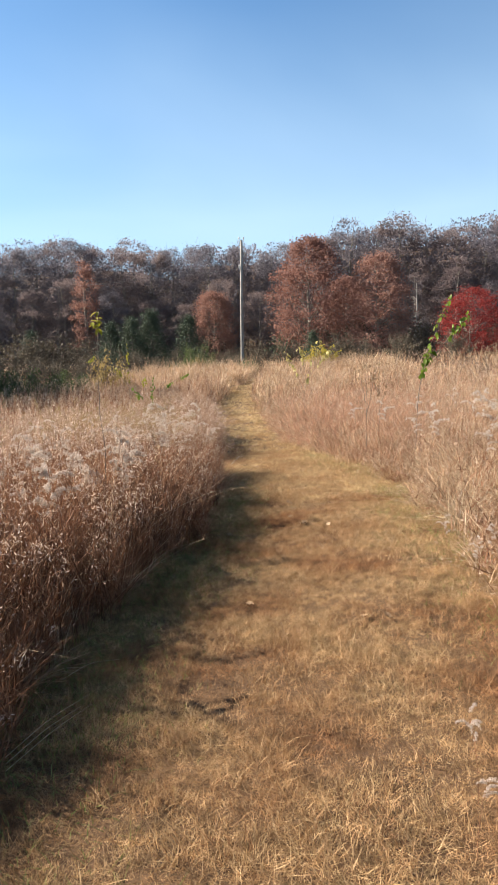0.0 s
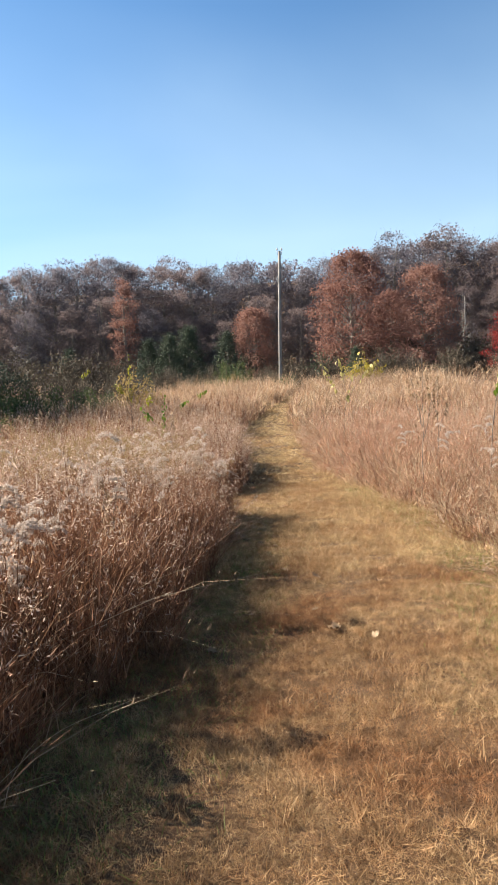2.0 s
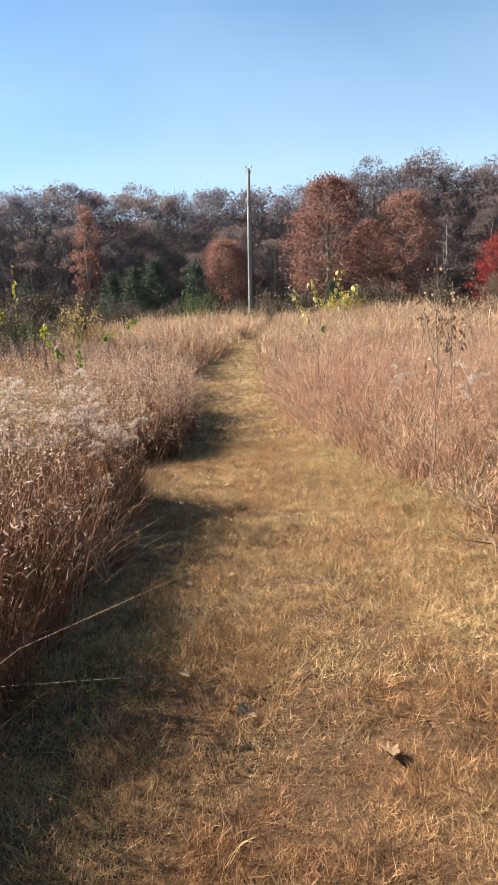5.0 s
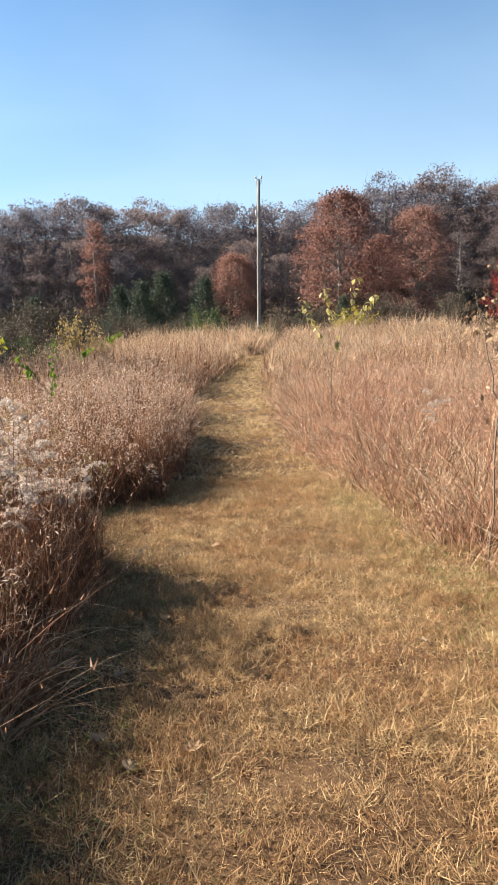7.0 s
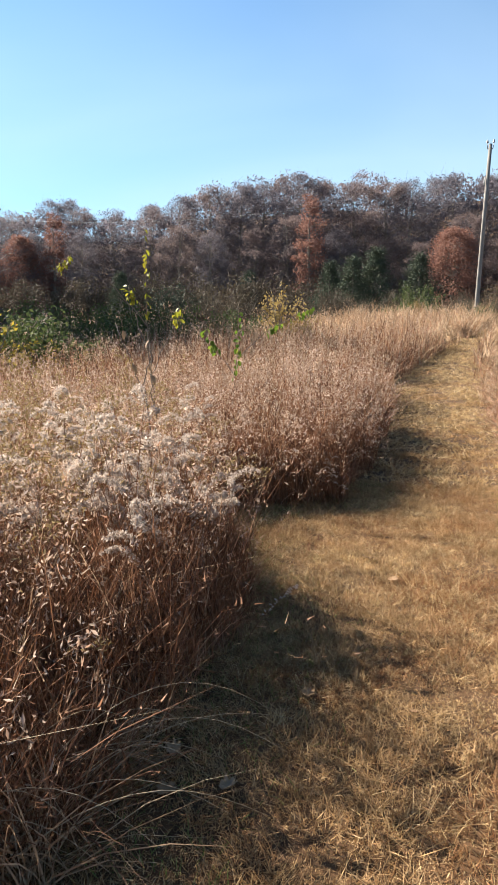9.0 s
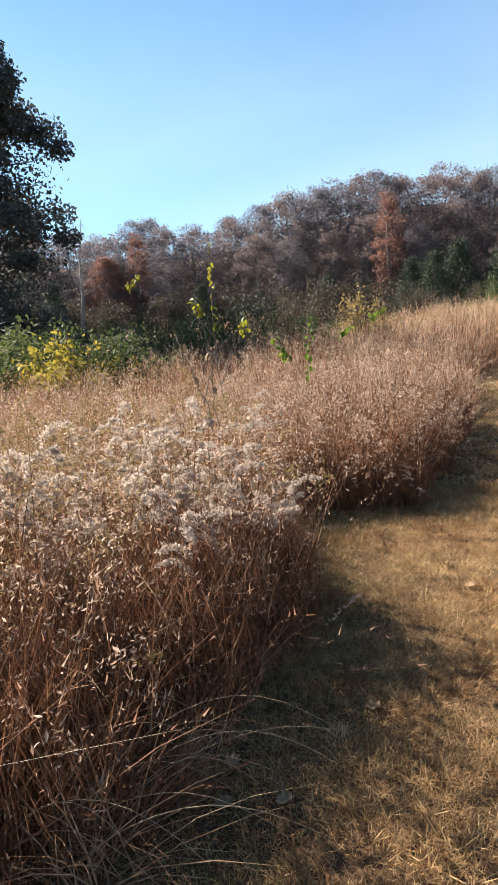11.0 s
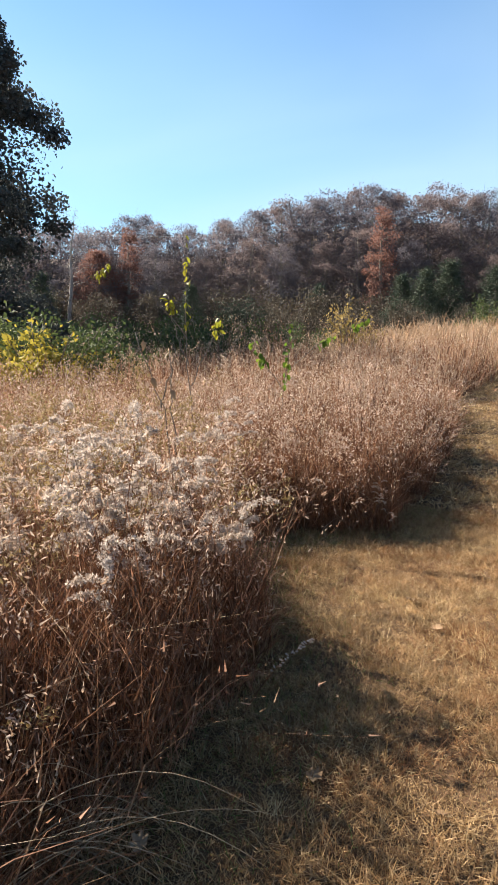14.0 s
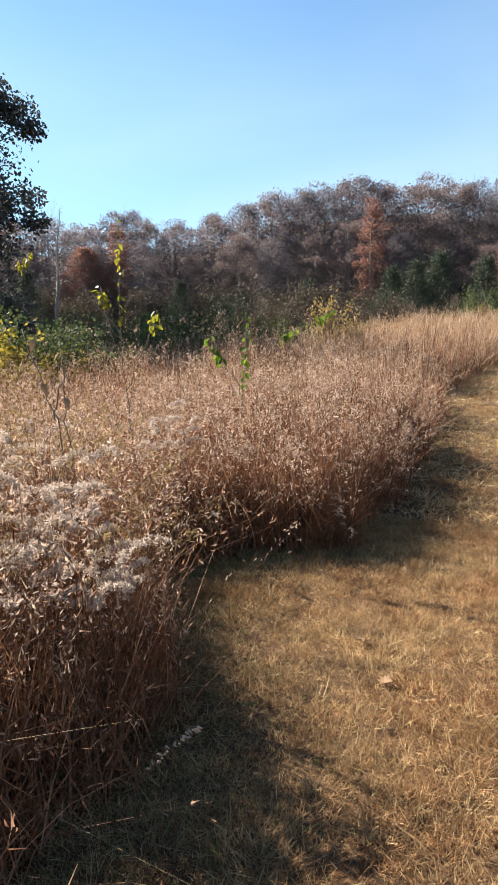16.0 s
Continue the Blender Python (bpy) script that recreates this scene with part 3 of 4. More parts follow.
def weeds(name, label, n, x0, x1, y0, y1, chance, fluff_mat, head=24, leaves=9, margin=0.06, scale=1.0, detail=1.0):
    """Dead goldenrod and aster: stems with curled leaves and seed heads on arching tops, too many to count."""
    x, y = scatter(n, x0, x1, y0, y1)
    keep = (outside(x, y) > margin) & (RNG.uniform(size=n) < chance(x, y)) & thin_out(x, y, 1.0, 1.4)
    x, y = x[keep], y[keep]
    k = len(x)
    far = 1 + np.hypot(x, np.maximum(0, y - 9)) / 10
    h = stand_height(x, y) * scale * (0.55 + 0.7 * RNG.uniform(size=k))
    ang = RNG.uniform(0, 2 * math.pi, k)
    t = np.abs(RNG.normal(0, 0.2, k))
    d = np.stack([np.cos(ang) * np.sin(t), np.sin(ang) * np.sin(t), np.cos(t)], 1)
    bend = np.abs(RNG.normal(0, 0.2, k)) * h
    dr = np.stack([np.cos(ang) * bend, np.sin(ang) * bend, -bend * 0.4], 1)
    base = on_ground(x, y, -0.01)
    stems = blades(base, d, h, 0.006 * RNG.uniform(0.7, 1.3, k) * far, dr, 3)
    i = np.repeat(np.arange(k), leaves)
    s = RNG.uniform(0.12, 0.92, len(i))
    lb = base[i] + d[i] * (h[i] * s)[:, None] + dr[i] * (s ** 2)[:, None]
    la = RNG.uniform(0, 2 * math.pi, len(i))
    up = RNG.uniform(-0.5, 0.9, len(i))
    ld = unit(np.stack([np.cos(la), np.sin(la), up], 1))
    ll = RNG.uniform(0.04, 0.13, len(i)) * (1.15 - 0.5 * s)
    ldr = np.stack([RNG.normal(0, 0.02, len(i)), RNG.normal(0, 0.02, len(i)), -RNG.uniform(0.2, 0.8, len(i)) * ll], 1)
    leafs = blades(lb, ld, ll, RNG.uniform(0.0015, 0.0042, len(i)) * far[i], ldr, 2)
    v1, f1 = join([stems, leafs])
    j = np.repeat(np.arange(k), head)
    s = 1 - RNG.uniform(0, 1, len(j)) ** 1.3 * 0.22
    tops = base[j] + d[j] * (h[j] * s)[:, None] + dr[j] * (s ** 2)[:, None]
    spread = (0.012 + 0.075 * (1 - s) / 0.22)[:, None] * np.array([1, 1, 0.45])
    pts = tops + RNG.normal(size=(len(j), 3)) * spread
    v2, f2 = flakes(pts, RNG.uniform(0.006, 0.013, len(j)) * far[j] ** 0.8, aspect=0.32)
    nv = len(v1)
    v = np.concatenate([v1, v2])
    f = np.concatenate([f1, f2 + nv])
    idx = np.concatenate([np.zeros(len(f1), int), np.ones(len(f2), int)])
    return tagged(new(name, mesh_np(name, v, f, [M_WEED, fluff_mat], idx)), label, "weeds", kind="stuff")


weeds("dead_goldenrod_stand", "dense stand of dead brown goldenrod gone to seed", 7800, -5, 0.2, 0.8, 19, lambda x, y: 0.8 + 0.3 * value_noise(x, y, 0.8, 2), M_FLUFF_PINK, 30, 12)
weeds("ochre_goldenrod_stand", "dead goldenrod with ochre seed heads", 1300, -4.2, -1.1, 9.4, 13.4, lambda x, y: 0.6 + 0.5 * value_noise(x, y, 0.9, 3), M_FLUFF_OCHRE, 60, 12, scale=1.1)
weeds("dead_aster_stand", "dead brown asters with small tan seed heads", 12000, -14, 0.0, 8, 32, lambda x, y: 0.7 + 0.3 * value_noise(x, y, 0.5, 6), M_FLUFF_TAN, 18, 8)
weeds("dead_aster_stand", "dead brown asters with small tan seed heads", 9000, 1.4, 13, 2, 30, lambda x, y: 0.5 + 0.4 * value_noise(x, y, 0.5, 1), M_FLUFF_TAN, 18, 8, margin=0.4)
weeds("dead_goldenrod_stand", "pale goldenrod gone to seed on the rise", 15000, -24, 22, 22, 54, lambda x, y: 0.9 + 0 * x, M_FLUFF_TAN, 10, 6)


# ---- trees ----
def limb_path(p0, p1, sag, rng, n=5):
    s = np.linspace(0, 1, n)[:, None]
    p = p0 + (p1 - p0) * s
    p[:, 2] += sag * np.sin(s[:, 0] * math.pi) * np.linalg.norm(p1 - p0)
    p[1:-1] += rng.normal(0, 0.03, (n - 2, 3)) * np.linalg.norm(p1 - p0)
    return p


def crown_points(rng, height, base, radius, lumps, shape):
    """Centres of the lumps of a crown: within an uneven rounded or conical outline."""
    out = []
    while len(out) < lumps:
        s = rng.uniform(0, 1)
        if shape == "cone":
            r = radius * (1.02 - s) ** 0.8
        elif shape == "spire":
            r = radius * min(1.0, (1.05 - s) / 0.45) ** 0.9
        elif shape == "column":
            r = radius * math.sin(math.pi * (0.15 + 0.8 * s)) ** 0.5
        else:
            r = radius * math.sqrt(max(0.02, 1 - (2 * s - 0.85) ** 2 / 1.35))
        a = rng.uniform(0, 2 * math.pi)
        q = math.sqrt(rng.uniform(0.15, 1)) * r * rng.uniform(0.8, 1.12)
        out.append((q * math.cos(a), q * math.sin(a), base + (height - base) * s * 0.96))
    return np.array(out)


def make_tree(name, label, seed, height, radius, base, shape, bark, crown_mat, leaves, leaf, lumps=40, twig=0, lump_r=0.16, category="tree", trunk_r=None, inner=0.35, aspect=0.6):
    """A tree: a tapered trunk with limbs that reach each lump of the crown, twigs, and many small leaves."""
    rng = np.random.default_rng(seed)
    top = empty_thing(name, label, category)
    tr = trunk_r or height * 0.016
    lean = rng.normal(0, 0.03, 2) * height
    tp = np.array([(lean[0] * s * s, lean[1] * s * s, height * 0.93 * s - 0.3 * (s == 0)) for s in np.linspace(0, 1, 8)])
    tp[1:, :2] += rng.normal(0, 0.006 * height, (7, 2))
    pieces = [tube(tp, tr * np.array([1.35, 1.0, 0.9, 0.75, 0.6, 0.45, 0.28, 0.1]), 7)]
    cs = crown_points(rng, height, base, radius, lumps, shape)
    for c in cs:
        s0 = np.clip((c[2] - 0.45 * np.hypot(c[0], c[1])) / (height * 0.93), 0.12, 0.95)
        st = np.array([np.interp(s0, np.linspace(0, 1, 8), tp[:, q]) for q in range(3)])
        r0 = tr * (1.05 - s0) * 0.45
        pieces.append(tube(limb_path(st, c, 0.06, rng, 4), np.linspace(r0, r0 * 0.2, 4), 3))
    v, f = join(pieces)
    part("trunk", v, f, bark, top)
    per = np.array_split(np.arange(leaves), len(cs))
    pts = []
    for c, ids in zip(cs, per):
        rr = lump_r * radius * rng.uniform(0.7, 1.35)
        q = unit(rng.normal(size=(len(ids), 3))) * (rng.uniform(0, 1, (len(ids), 1)) ** 0.5) * np.array([1.45, 1.45, 1.0]) * rr
        pts.append(c + q)
    pts = np.concatenate(pts)
    fill = crown_points(rng, height, base, radius * 0.93, int(leaves * inner), shape)
    pts[rng.permutation(len(pts))[:len(fill)]] = fill + rng.normal(0, 0.03 * radius, fill.shape)
    pts[:, 2] = np.maximum(pts[:, 2], 0.15)
    ps = [flakes(pts, leaf * rng.uniform(0.6, 1.4, len(pts)), rng, aspect)]
    if twig:
        i = rng.integers(0, len(cs), twig)
        d = unit(unit(cs[i] - np.array([0, 0, base * 0.8])) + rng.normal(0, 0.45, (twig, 3)) + np.array([0, 0, 0.2]))
        ln = rng.uniform(0.5, 1.3, twig) * radius * 0.24
        ps.append(blades(cs[i] + rng.normal(0, lump_r * radius * 0.5, (twig, 3)), d, ln, np.full(twig, leaf * 0.16), rng.normal(0, 0.12, (twig, 3)) * ln[:, None], 2, rng))
    v, f = join(ps)
    part("crown", v, f, crown_mat, top)
    return top


def place(ob, x, y, scale=1.0, turn=0.0, sink=0.0):
    ob.location = (x, y, float(rise(x, y)) - sink)
    ob.rotation_euler = (0, 0, turn)
    ob.scale = (scale, scale, scale)
    return ob


def another(ob, x, y, scale=1.0, turn=0.0, sink=0.0):
    c = copy_thing(ob, pose(x, y, float(rise(x, y)) - sink, 0, 0, math.degrees(turn)))
    c.scale = (scale, scale, scale)
    return c


GREY = [make_tree("bare_tree", "nearly bare woodland tree in the autumn woods, tinted grey by distance haze", 20 + k, 20, 4.2 + 0.5 * k, 5.5, "round", M_BARK, M_CR_GREY,
                  7000, 0.20, 70, 300, 0.17, inner=0.25, aspect=0.22) for k in range(3)]
BROWN = [make_tree("brown_oak_tree", "dull brown-leaved oak in the autumn woods", 30 + k, 20, 5.2, 3.5, "round", M_BARK, M_CR_BROWN, 7500, 0.16, 70, 150, 0.16, inner=0.25, aspect=0.35) for k in range(2)]
RUST = [make_tree("rust_oak_tree", "full-crowned rust-orange oak at the wood's edge", 40 + k, 18, 6.0, 0.6, "round", M_BARK, M_CR_RUST, 20000, 0.14, 120, 0, 0.15, inner=0.4) for k in range(2)]
COLUMN = make_tree("slim_rust_tree", "slim rust-red tree at the wood's edge", 50, 19, 2.6, 2.5, "column", M_BARK, M_CR_RUST, 6500, 0.13, 46, 100, 0.24)
CEDAR = make_tree("cedar_tree", "dark green cedar at the wood's edge", 51, 9, 3.9, 0.2, "cone", M_BARK, M_CR_CEDAR, 9000, 0.10, 150, 0, 0.17)
MAPLE = make_tree("red_maple_tree", "round scarlet-leaved maple beyond the meadow", 52, 10, 5.4, 0.8, "round", M_BARK, M_CR_RED, 12000, 0.11, 80, 100, 0.16)

rngw = np.random.default_rng(5)
first = set()


def wood_tree(kind, bearing, dist, top_el, own_height):
    """Stands a woodland tree by bearing and distance from the start of the walk, grown to the height of the ridge there."""
    b = radians(bearing)
    x, y = dist * math.sin(b), dist * math.cos(b)
    need = 1.5 + dist * math.tan(radians(top_el)) - float(rise(x, y))
    s = need / own_height
    turn = rngw.uniform(0, 6.28)
    if kind.name not in first:
        first.add(kind.name)
        return place(kind, x, y, s, turn)
    return another(kind, x, y, s, turn)


# front row, back row
for row, (dist, step, drop) in enumerate(((112, 2.3, 0.0), (121, 3.0, -0.15), (104, 3.3, 2.2))):
    b = -56.0 + row * 0.7
    while b < 30:
        bb = b + rngw.uniform(-0.5, 0.5)
        el = np.interp(bb, SKY_B, SKY_E) - drop + rngw.normal(0, 0.42)
        k = rngw.uniform()
        if row == 2:
            kind, hh = (BROWN[int(k * 7) % 2], 20.0) if k < 0.5 else (GREY[int(k * 9) % 3], 20.0)
            el -= rngw.uniform(0, 1.5)
        elif k < 0.66:
            kind, hh = GREY[int(k * 97) % 3], 20.0
        else:
            kind, hh = BROWN[int(k * 97) % 2], 20.0
        wood_tree(kind, bb, dist + rngw.uniform(-3, 3), el, hh)
        b += step * rngw.uniform(0.8, 1.2)


def far_woods(n):
    """The mass of crowns and twigs further back, that closes the wood."""
    bb = rngw.uniform(-60, 34, n)
    d = rngw.uniform(108, 130, n)
    x, y = d * np.sin(np.radians(bb)), d * np.cos(np.radians(bb))
    top = 1.5 + d * np.tan(np.radians(np.interp(bb, SKY_B, SKY_E) - 1.0 + 0.5 * np.sin(bb * 2.9) * np.sin(bb * 1.3 + 1)))
    g = np.minimum(rise(x, y), top - 2)
    z = g + (top - g) * rngw.uniform(0, 1, n) ** 0.8
    v, f = flakes(np.stack([x, y, z], 1), rngw.uniform(0.14, 0.36, n), rngw, 0.5)
    tagged(new("far_woods", mesh_np("far_woods", v, f, [M_CR_GREY, ])), "hazy grey-brown mass of autumn woods", "woods", kind="stuff")


far_woods(100000)
BARE = make_tree("bare_pale_tree", "pale leafless tree rising above the woods", 54, 18, 3.0, 6.0, "round", M_BARKPALE, M_CR_GREY, 60, 0.12, 34, 700, 0.25)
wood_tree(BARE, -36.6, 84, 9.6, 18)
wood_tree(BARE, -42.2, 80, 9.4, 18)
wood_tree(BARE, 14.0, 97, 8.6, 18)
wood_tree(BARE, -15.8, 107, 9.4, 18)
# the coloured trees of the wood's edge
wood_tree(RUST[0], 5.2, 88, 12.3, 18)
wood_tree(RUST[1], 11.0, 86, 10.8, 18)
wood_tree(RUST[0], 8.3, 94, 9.0, 18)
wood_tree(COLUMN, -13.6, 98, 10.4, 19)
wood_tree(RUST[1], -3.0, 99, 8.0, 18)
wood_tree(COLUMN, -33.0, 102, 8.4, 19)
wood_tree(RUST[0], -35.5, 104, 6.6, 18)
wood_tree(CEDAR, -5.1, 79, 6.0, 9)
wood_tree(CEDAR, -9.9, 80, 5.8, 9)
wood_tree(CEDAR, -8.3, 82, 6.4, 9)
wood_tree(CEDAR, -11.6, 82, 5.4, 9)
wood_tree(CEDAR, -18.0, 92, 4.6, 9)
wood_tree(CEDAR, -27.5, 84, 4.2, 9)
wood_tree(CEDAR, -38.5, 80, 4.6, 9)
wood_tree(CEDAR, 5.5, 80, 4.5, 9)
wood_tree(MAPLE, 18.3, 62, 7.6, 10)

BIG = make_tree("dark_oak_tree", "tall oak standing apart beside the meadow, coloured dark as seen backlit", 61, 17.2, 4.7, 1.0, "spire", M_BARK, M_CR_DARK, 90000, 0.10, 170, 200, 0.14, inner=0.14)
place(BIG, -26.3, 32.2, 1.0, 0.4)

# ---- utility pole ----
POLE_X, POLE_Y = -0.45, 48.0
pole = empty_thing("utility_pole", "weathered grey wooden utility pole with insulators on top", "utility pole")
pole.location = (POLE_X, POLE_Y, float(rise(POLE_X, POLE_Y)))
TOP = 11.7 - float(rise(POLE_X, POLE_Y))
v, f = tube([(0, 0, -0.4), (0, 0, TOP * 0.5), (0.02, 0, TOP)], [0.125, 0.11, 0.09], 14)
shaft = part("shaft", v, f, M_POLE, pole, smooth=True)
for sx in (-1, 1):
    v, f = tube([(0.02, 0, TOP - 0.28), (0.02 + sx * 0.13, 0, TOP - 0.24), (0.02 + sx * 0.16, 0, TOP - 0.05), (0.02 + sx * 0.16, 0, TOP + 0.08)], [0.022] * 4, 8)
    br = part("bracket", v, f, M_METAL, pole)
    v, f = tube([(0.02 + sx * 0.16, 0, TOP + 0.06), (0.02 + sx * 0.16, 0, TOP + 0.11), (0.02 + sx * 0.16, 0, TOP + 0.14), (0.02 + sx * 0.16, 0, TOP + 0.22)], [0.05, 0.065, 0.045, 0.03], 10)
    part("insulator", v, f, M_CERAMIC, br, "grey glazed insulator")
v, f = tube([(-0.13, -0.09, TOP - 2.1), (-0.13, -0.09, TOP - 1.9), (-0.13, -0.09, TOP - 1.7)], [0.03, 0.05, 0.03], 8)
part("wire_clamp", v, f, M_METAL, pole)
px = []
for s in np.linspace(0, 1, 24):
    px.append((-0.55 - 42 * s, 48.0 + 6 * s, 9.7 - 2.2 * math.sin(math.pi * s) * 0.55 + 0.6 * s))
v, f = tube(px, [0.005] * 24, 5)
wire = new("overhead_wire", mesh_np("overhead_wire", v, f, [M_METAL]))
tagged(wire, "thin dark overhead wire slung from the pole", "wire")


# ---- shrubs ----
def make_shrub(name, label, seed, height, radius, mat, leaves=1800, leaf=0.05, lumps=26):
    rng = np.random.default_rng(seed)
    top = empty_thing(name, label, "shrub")
    pieces, tips = [], []
    for _ in range(lumps):
        a, r = rng.uniform(0, 2 * math.pi), radius * math.sqrt(rng.uniform(0, 1))
        e = np.array([r * math.cos(a), r * math.sin(a), height * rng.uniform(0.35, 1.0) * (1 - 0.4 * (r / radius) ** 2)])
        p = limb_path(np.array([0.15 * e[0], 0.15 * e[1], -0.1]), e, 0.10, rng, 5)
        pieces.append(tube(p, np.linspace(0.018, 0.004, 5) * height * 0.6, 4))
        tips.append(p)
    v, f = join(pieces)
    tagged(part("branchwork", v, f, M_TWIG, top), kind="stuff")
    tips = np.array(tips)
    i = rng.integers(0, lumps, leaves)
    s = rng.uniform(0.35, 1.05, leaves) * 4
    k = np.clip(s.astype(int), 0, 3)
    q = tips[i, k] + (tips[i, k + 1] - tips[i, k]) * (s - k)[:, None] + rng.normal(0, 0.11 * radius, (leaves, 3)) * np.array([1, 1, 0.7])
    q[:, 2] = np.maximum(q[:, 2], 0.05)
    v, f = flakes(q, leaf * rng.uniform(0.6, 1.4, leaves), rng)
    part("foliage", v, f, mat, top)
    return top


THICKET = [make_shrub("wood_edge_thicket", "brown tangled thicket under the trees", 77, 6.0, 4.2, M_CR_BRUSH, 3000, 0.13, 34),
           make_shrub("wood_edge_thicket", "dark green tangled thicket under the trees", 78, 5.0, 4.0, M_CR_CEDAR, 3000, 0.13, 34)]
SHRUB = [make_shrub("green_shrub", "tangled dull-green shrub at the meadow's edge", 70 + k, 2.4, 1.7, M_CR_SHRUB, 2600, 0.055) for k in range(2)]
YSHRUB = make_shrub("yellow_shrub", "bright yellow-leaved shrub at the meadow's edge", 73, 2.0, 0.9, M_CR_YELLOW, 1100, 0.06)
OSHRUB = make_shrub("ochre_shrub", "ochre-leaved young shrub at the meadow's edge", 74, 3.0, 1.0, M_CR_OCHRE, 1100, 0.06)
BSHRUB = make_shrub("brown_shrub", "brown leafless thicket at the meadow's edge", 75, 2.2, 1.6, M_CR_BRUSH, 3000, 0.045)
used = set()


def shrub(kind, bearing, dist, scale, eye=(0.6, 8.6)):
    b = radians(bearing)
    x, y = eye[0] + dist * math.sin(b), eye[1] + dist * math.cos(b)
    turn = rngw.uniform(0, 6.28)
    if kind.name in used:
        return another(kind, x, y, scale, turn)
    used.add(kind.name)
    return place(kind, x, y, scale, turn)


for bb in np.arange(-52, 3, 2.1):
    d = np.interp(bb, [-52, -40, -30, -20, -10, 3], [19, 22, 27, 33, 38, 38])
    kind = SHRUB[int(rngw.uniform() * 2)] if rngw.uniform() < (0.8 if bb < -24 else 0.15) else BSHRUB
    shrub(kind, bb + rngw.uniform(-0.8, 0.8), d + rngw.uniform(0, 6), rngw.uniform(0.6, 1.1))
for bb in np.arange(-58, 32, 2.3):
    shrub(THICKET[int(rngw.uniform() < 0.25)], bb + rngw.uniform(-0.6, 0.6), rngw.uniform(84, 100), rngw.uniform(0.75, 1.15), (0, 0))
for bb, d, s in ((-41.5, 16.0, 1.2), (-44.0, 17.0, 1.2), (-37.5, 17.0, 0.75)):
    shrub(YSHRUB, bb, d, s)
for bb, d, s in ((-37.5, 17.5, 0.9), (-47.0, 18.5, 1.2), (-40.5, 18.0, 1.05), (-30.0, 25.0, 1.0)):
    shrub(SHRUB[int(d) % 2], bb, d, s)
for bb, d, s in ((-15.0, 36.0, 0.7), (-17.2, 34.0, 0.85), (-19.5, 33.0, 0.9), (-22.0, 32.0, 0.8)):
    shrub(SHRUB[int(d) % 2], bb, d, s, (0, 0))
for x, y, s in ((-7.1, 33.0, 0.95), (-6.3, 33.6, 0.6), (-3.7, 48.0, 0.55)):
    shrub(OSHRUB, math.degrees(math.atan2(x, y)), math.hypot(x, y), s, (0, 0))
for x, y, s in ((4.4, 45.0, 0.95), (5.2, 45.5, 1.1)):
    shrub(YSHRUB, math.degrees(math.atan2(x, y)), math.hypot(x, y), s, (0, 0))
for x, y, s in ((-0.1, 45.0, 0.55), (8.0, 47.0, 0.9), (11.0, 48.0, 1.0), (14.5, 47.0, 1.0), (6.5, 48.0, 1.1)):
    shrub(SHRUB[0] if x < 1 else BSHRUB, math.degrees(math.atan2(x, y)), math.hypot(x, y), s, (0, 0))


# ---- saplings with leaves large enough to count ----
def leaf_mesh(name, length, width, mat, curl=0.25):
    """One folded, pointed leaf, 8 triangles, growing along +x."""
    s = np.array([0.0, 0.25, 0.55, 0.82, 1.0])
    w = np.array([0.02, 0.8, 1.0, 0.55, 0.0]) * width / 2
    v = []
    for a, b in zip(s, w):
        z = -curl * length * a * a
        v += [(a * length, -b, z + b * 0.35), (a * length, 0, z), (a * length, b, z + b * 0.35)]
    f = []
    for k in range(4):
        q = 3 * k
        f += [(q, q + 1, q + 4), (q, q + 4, q + 3), (q + 1, q + 2, q + 5), (q + 1, q + 5, q + 4)]
    return mesh_np(name, v, f, [mat])


LEAF_YG = leaf_mesh("leaf", 0.062, 0.030, M_LEAF_YG)
LEAF_G = leaf_mesh("leaf", 0.078, 0.050, M_LEAF_G)
LEAF_DRY = leaf_mesh("leaf", 0.06, 0.03, M_OAKLEAF, 0.6)


def sapling(name, label, x, y, stems, leaf_data, leaves, seed, spread=0.06, hang=0.5, leaf_from=0.5, scale=(0.7, 1.25)):
    """stems: for each a list of points from the ground up, in metres from the foot."""
    rng = np.random.default_rng(seed)
    top = empty_thing(name, label, "sapling")
    top.location = (x, y, float(rise(x, y)))
    paths = []
    for st in stems:
        p = np.array(st, float)
        t = np.linspace(0, len(p) - 1, 14)
        q = np.stack([np.interp(t, np.arange(len(p)), p[:, c]) for c in range(3)], 1)
        q[1:-1] += rng.normal(0, 0.008, (12, 3))
        r0 = 0.007 if p[0][2] < 0.05 else 0.005
        v, f = tube(q, np.linspace(r0, 0.002, 14), 6)
        part("stem", v, f, M_TWIG, top)
        paths.append(q)
    for k in range(leaves):
        q = paths[k % len(paths)]
        s = rng.uniform(leaf_from, 1.0) * 13
        i = min(int(s), 12)
        at = q[i] + (q[i + 1] - q[i]) * (s - i) + rng.normal(0, spread, 3) * 0.3
        ob = new("leaf", leaf_data)
        ob.parent = top
        ob.location = at
        ob.rotation_euler = (rng.normal(0, 0.5), hang + rng.normal(0, 0.45), rng.uniform(0, 6.28))
        sc = rng.uniform(*scale)
        ob.scale = (sc, sc, sc)
    return top


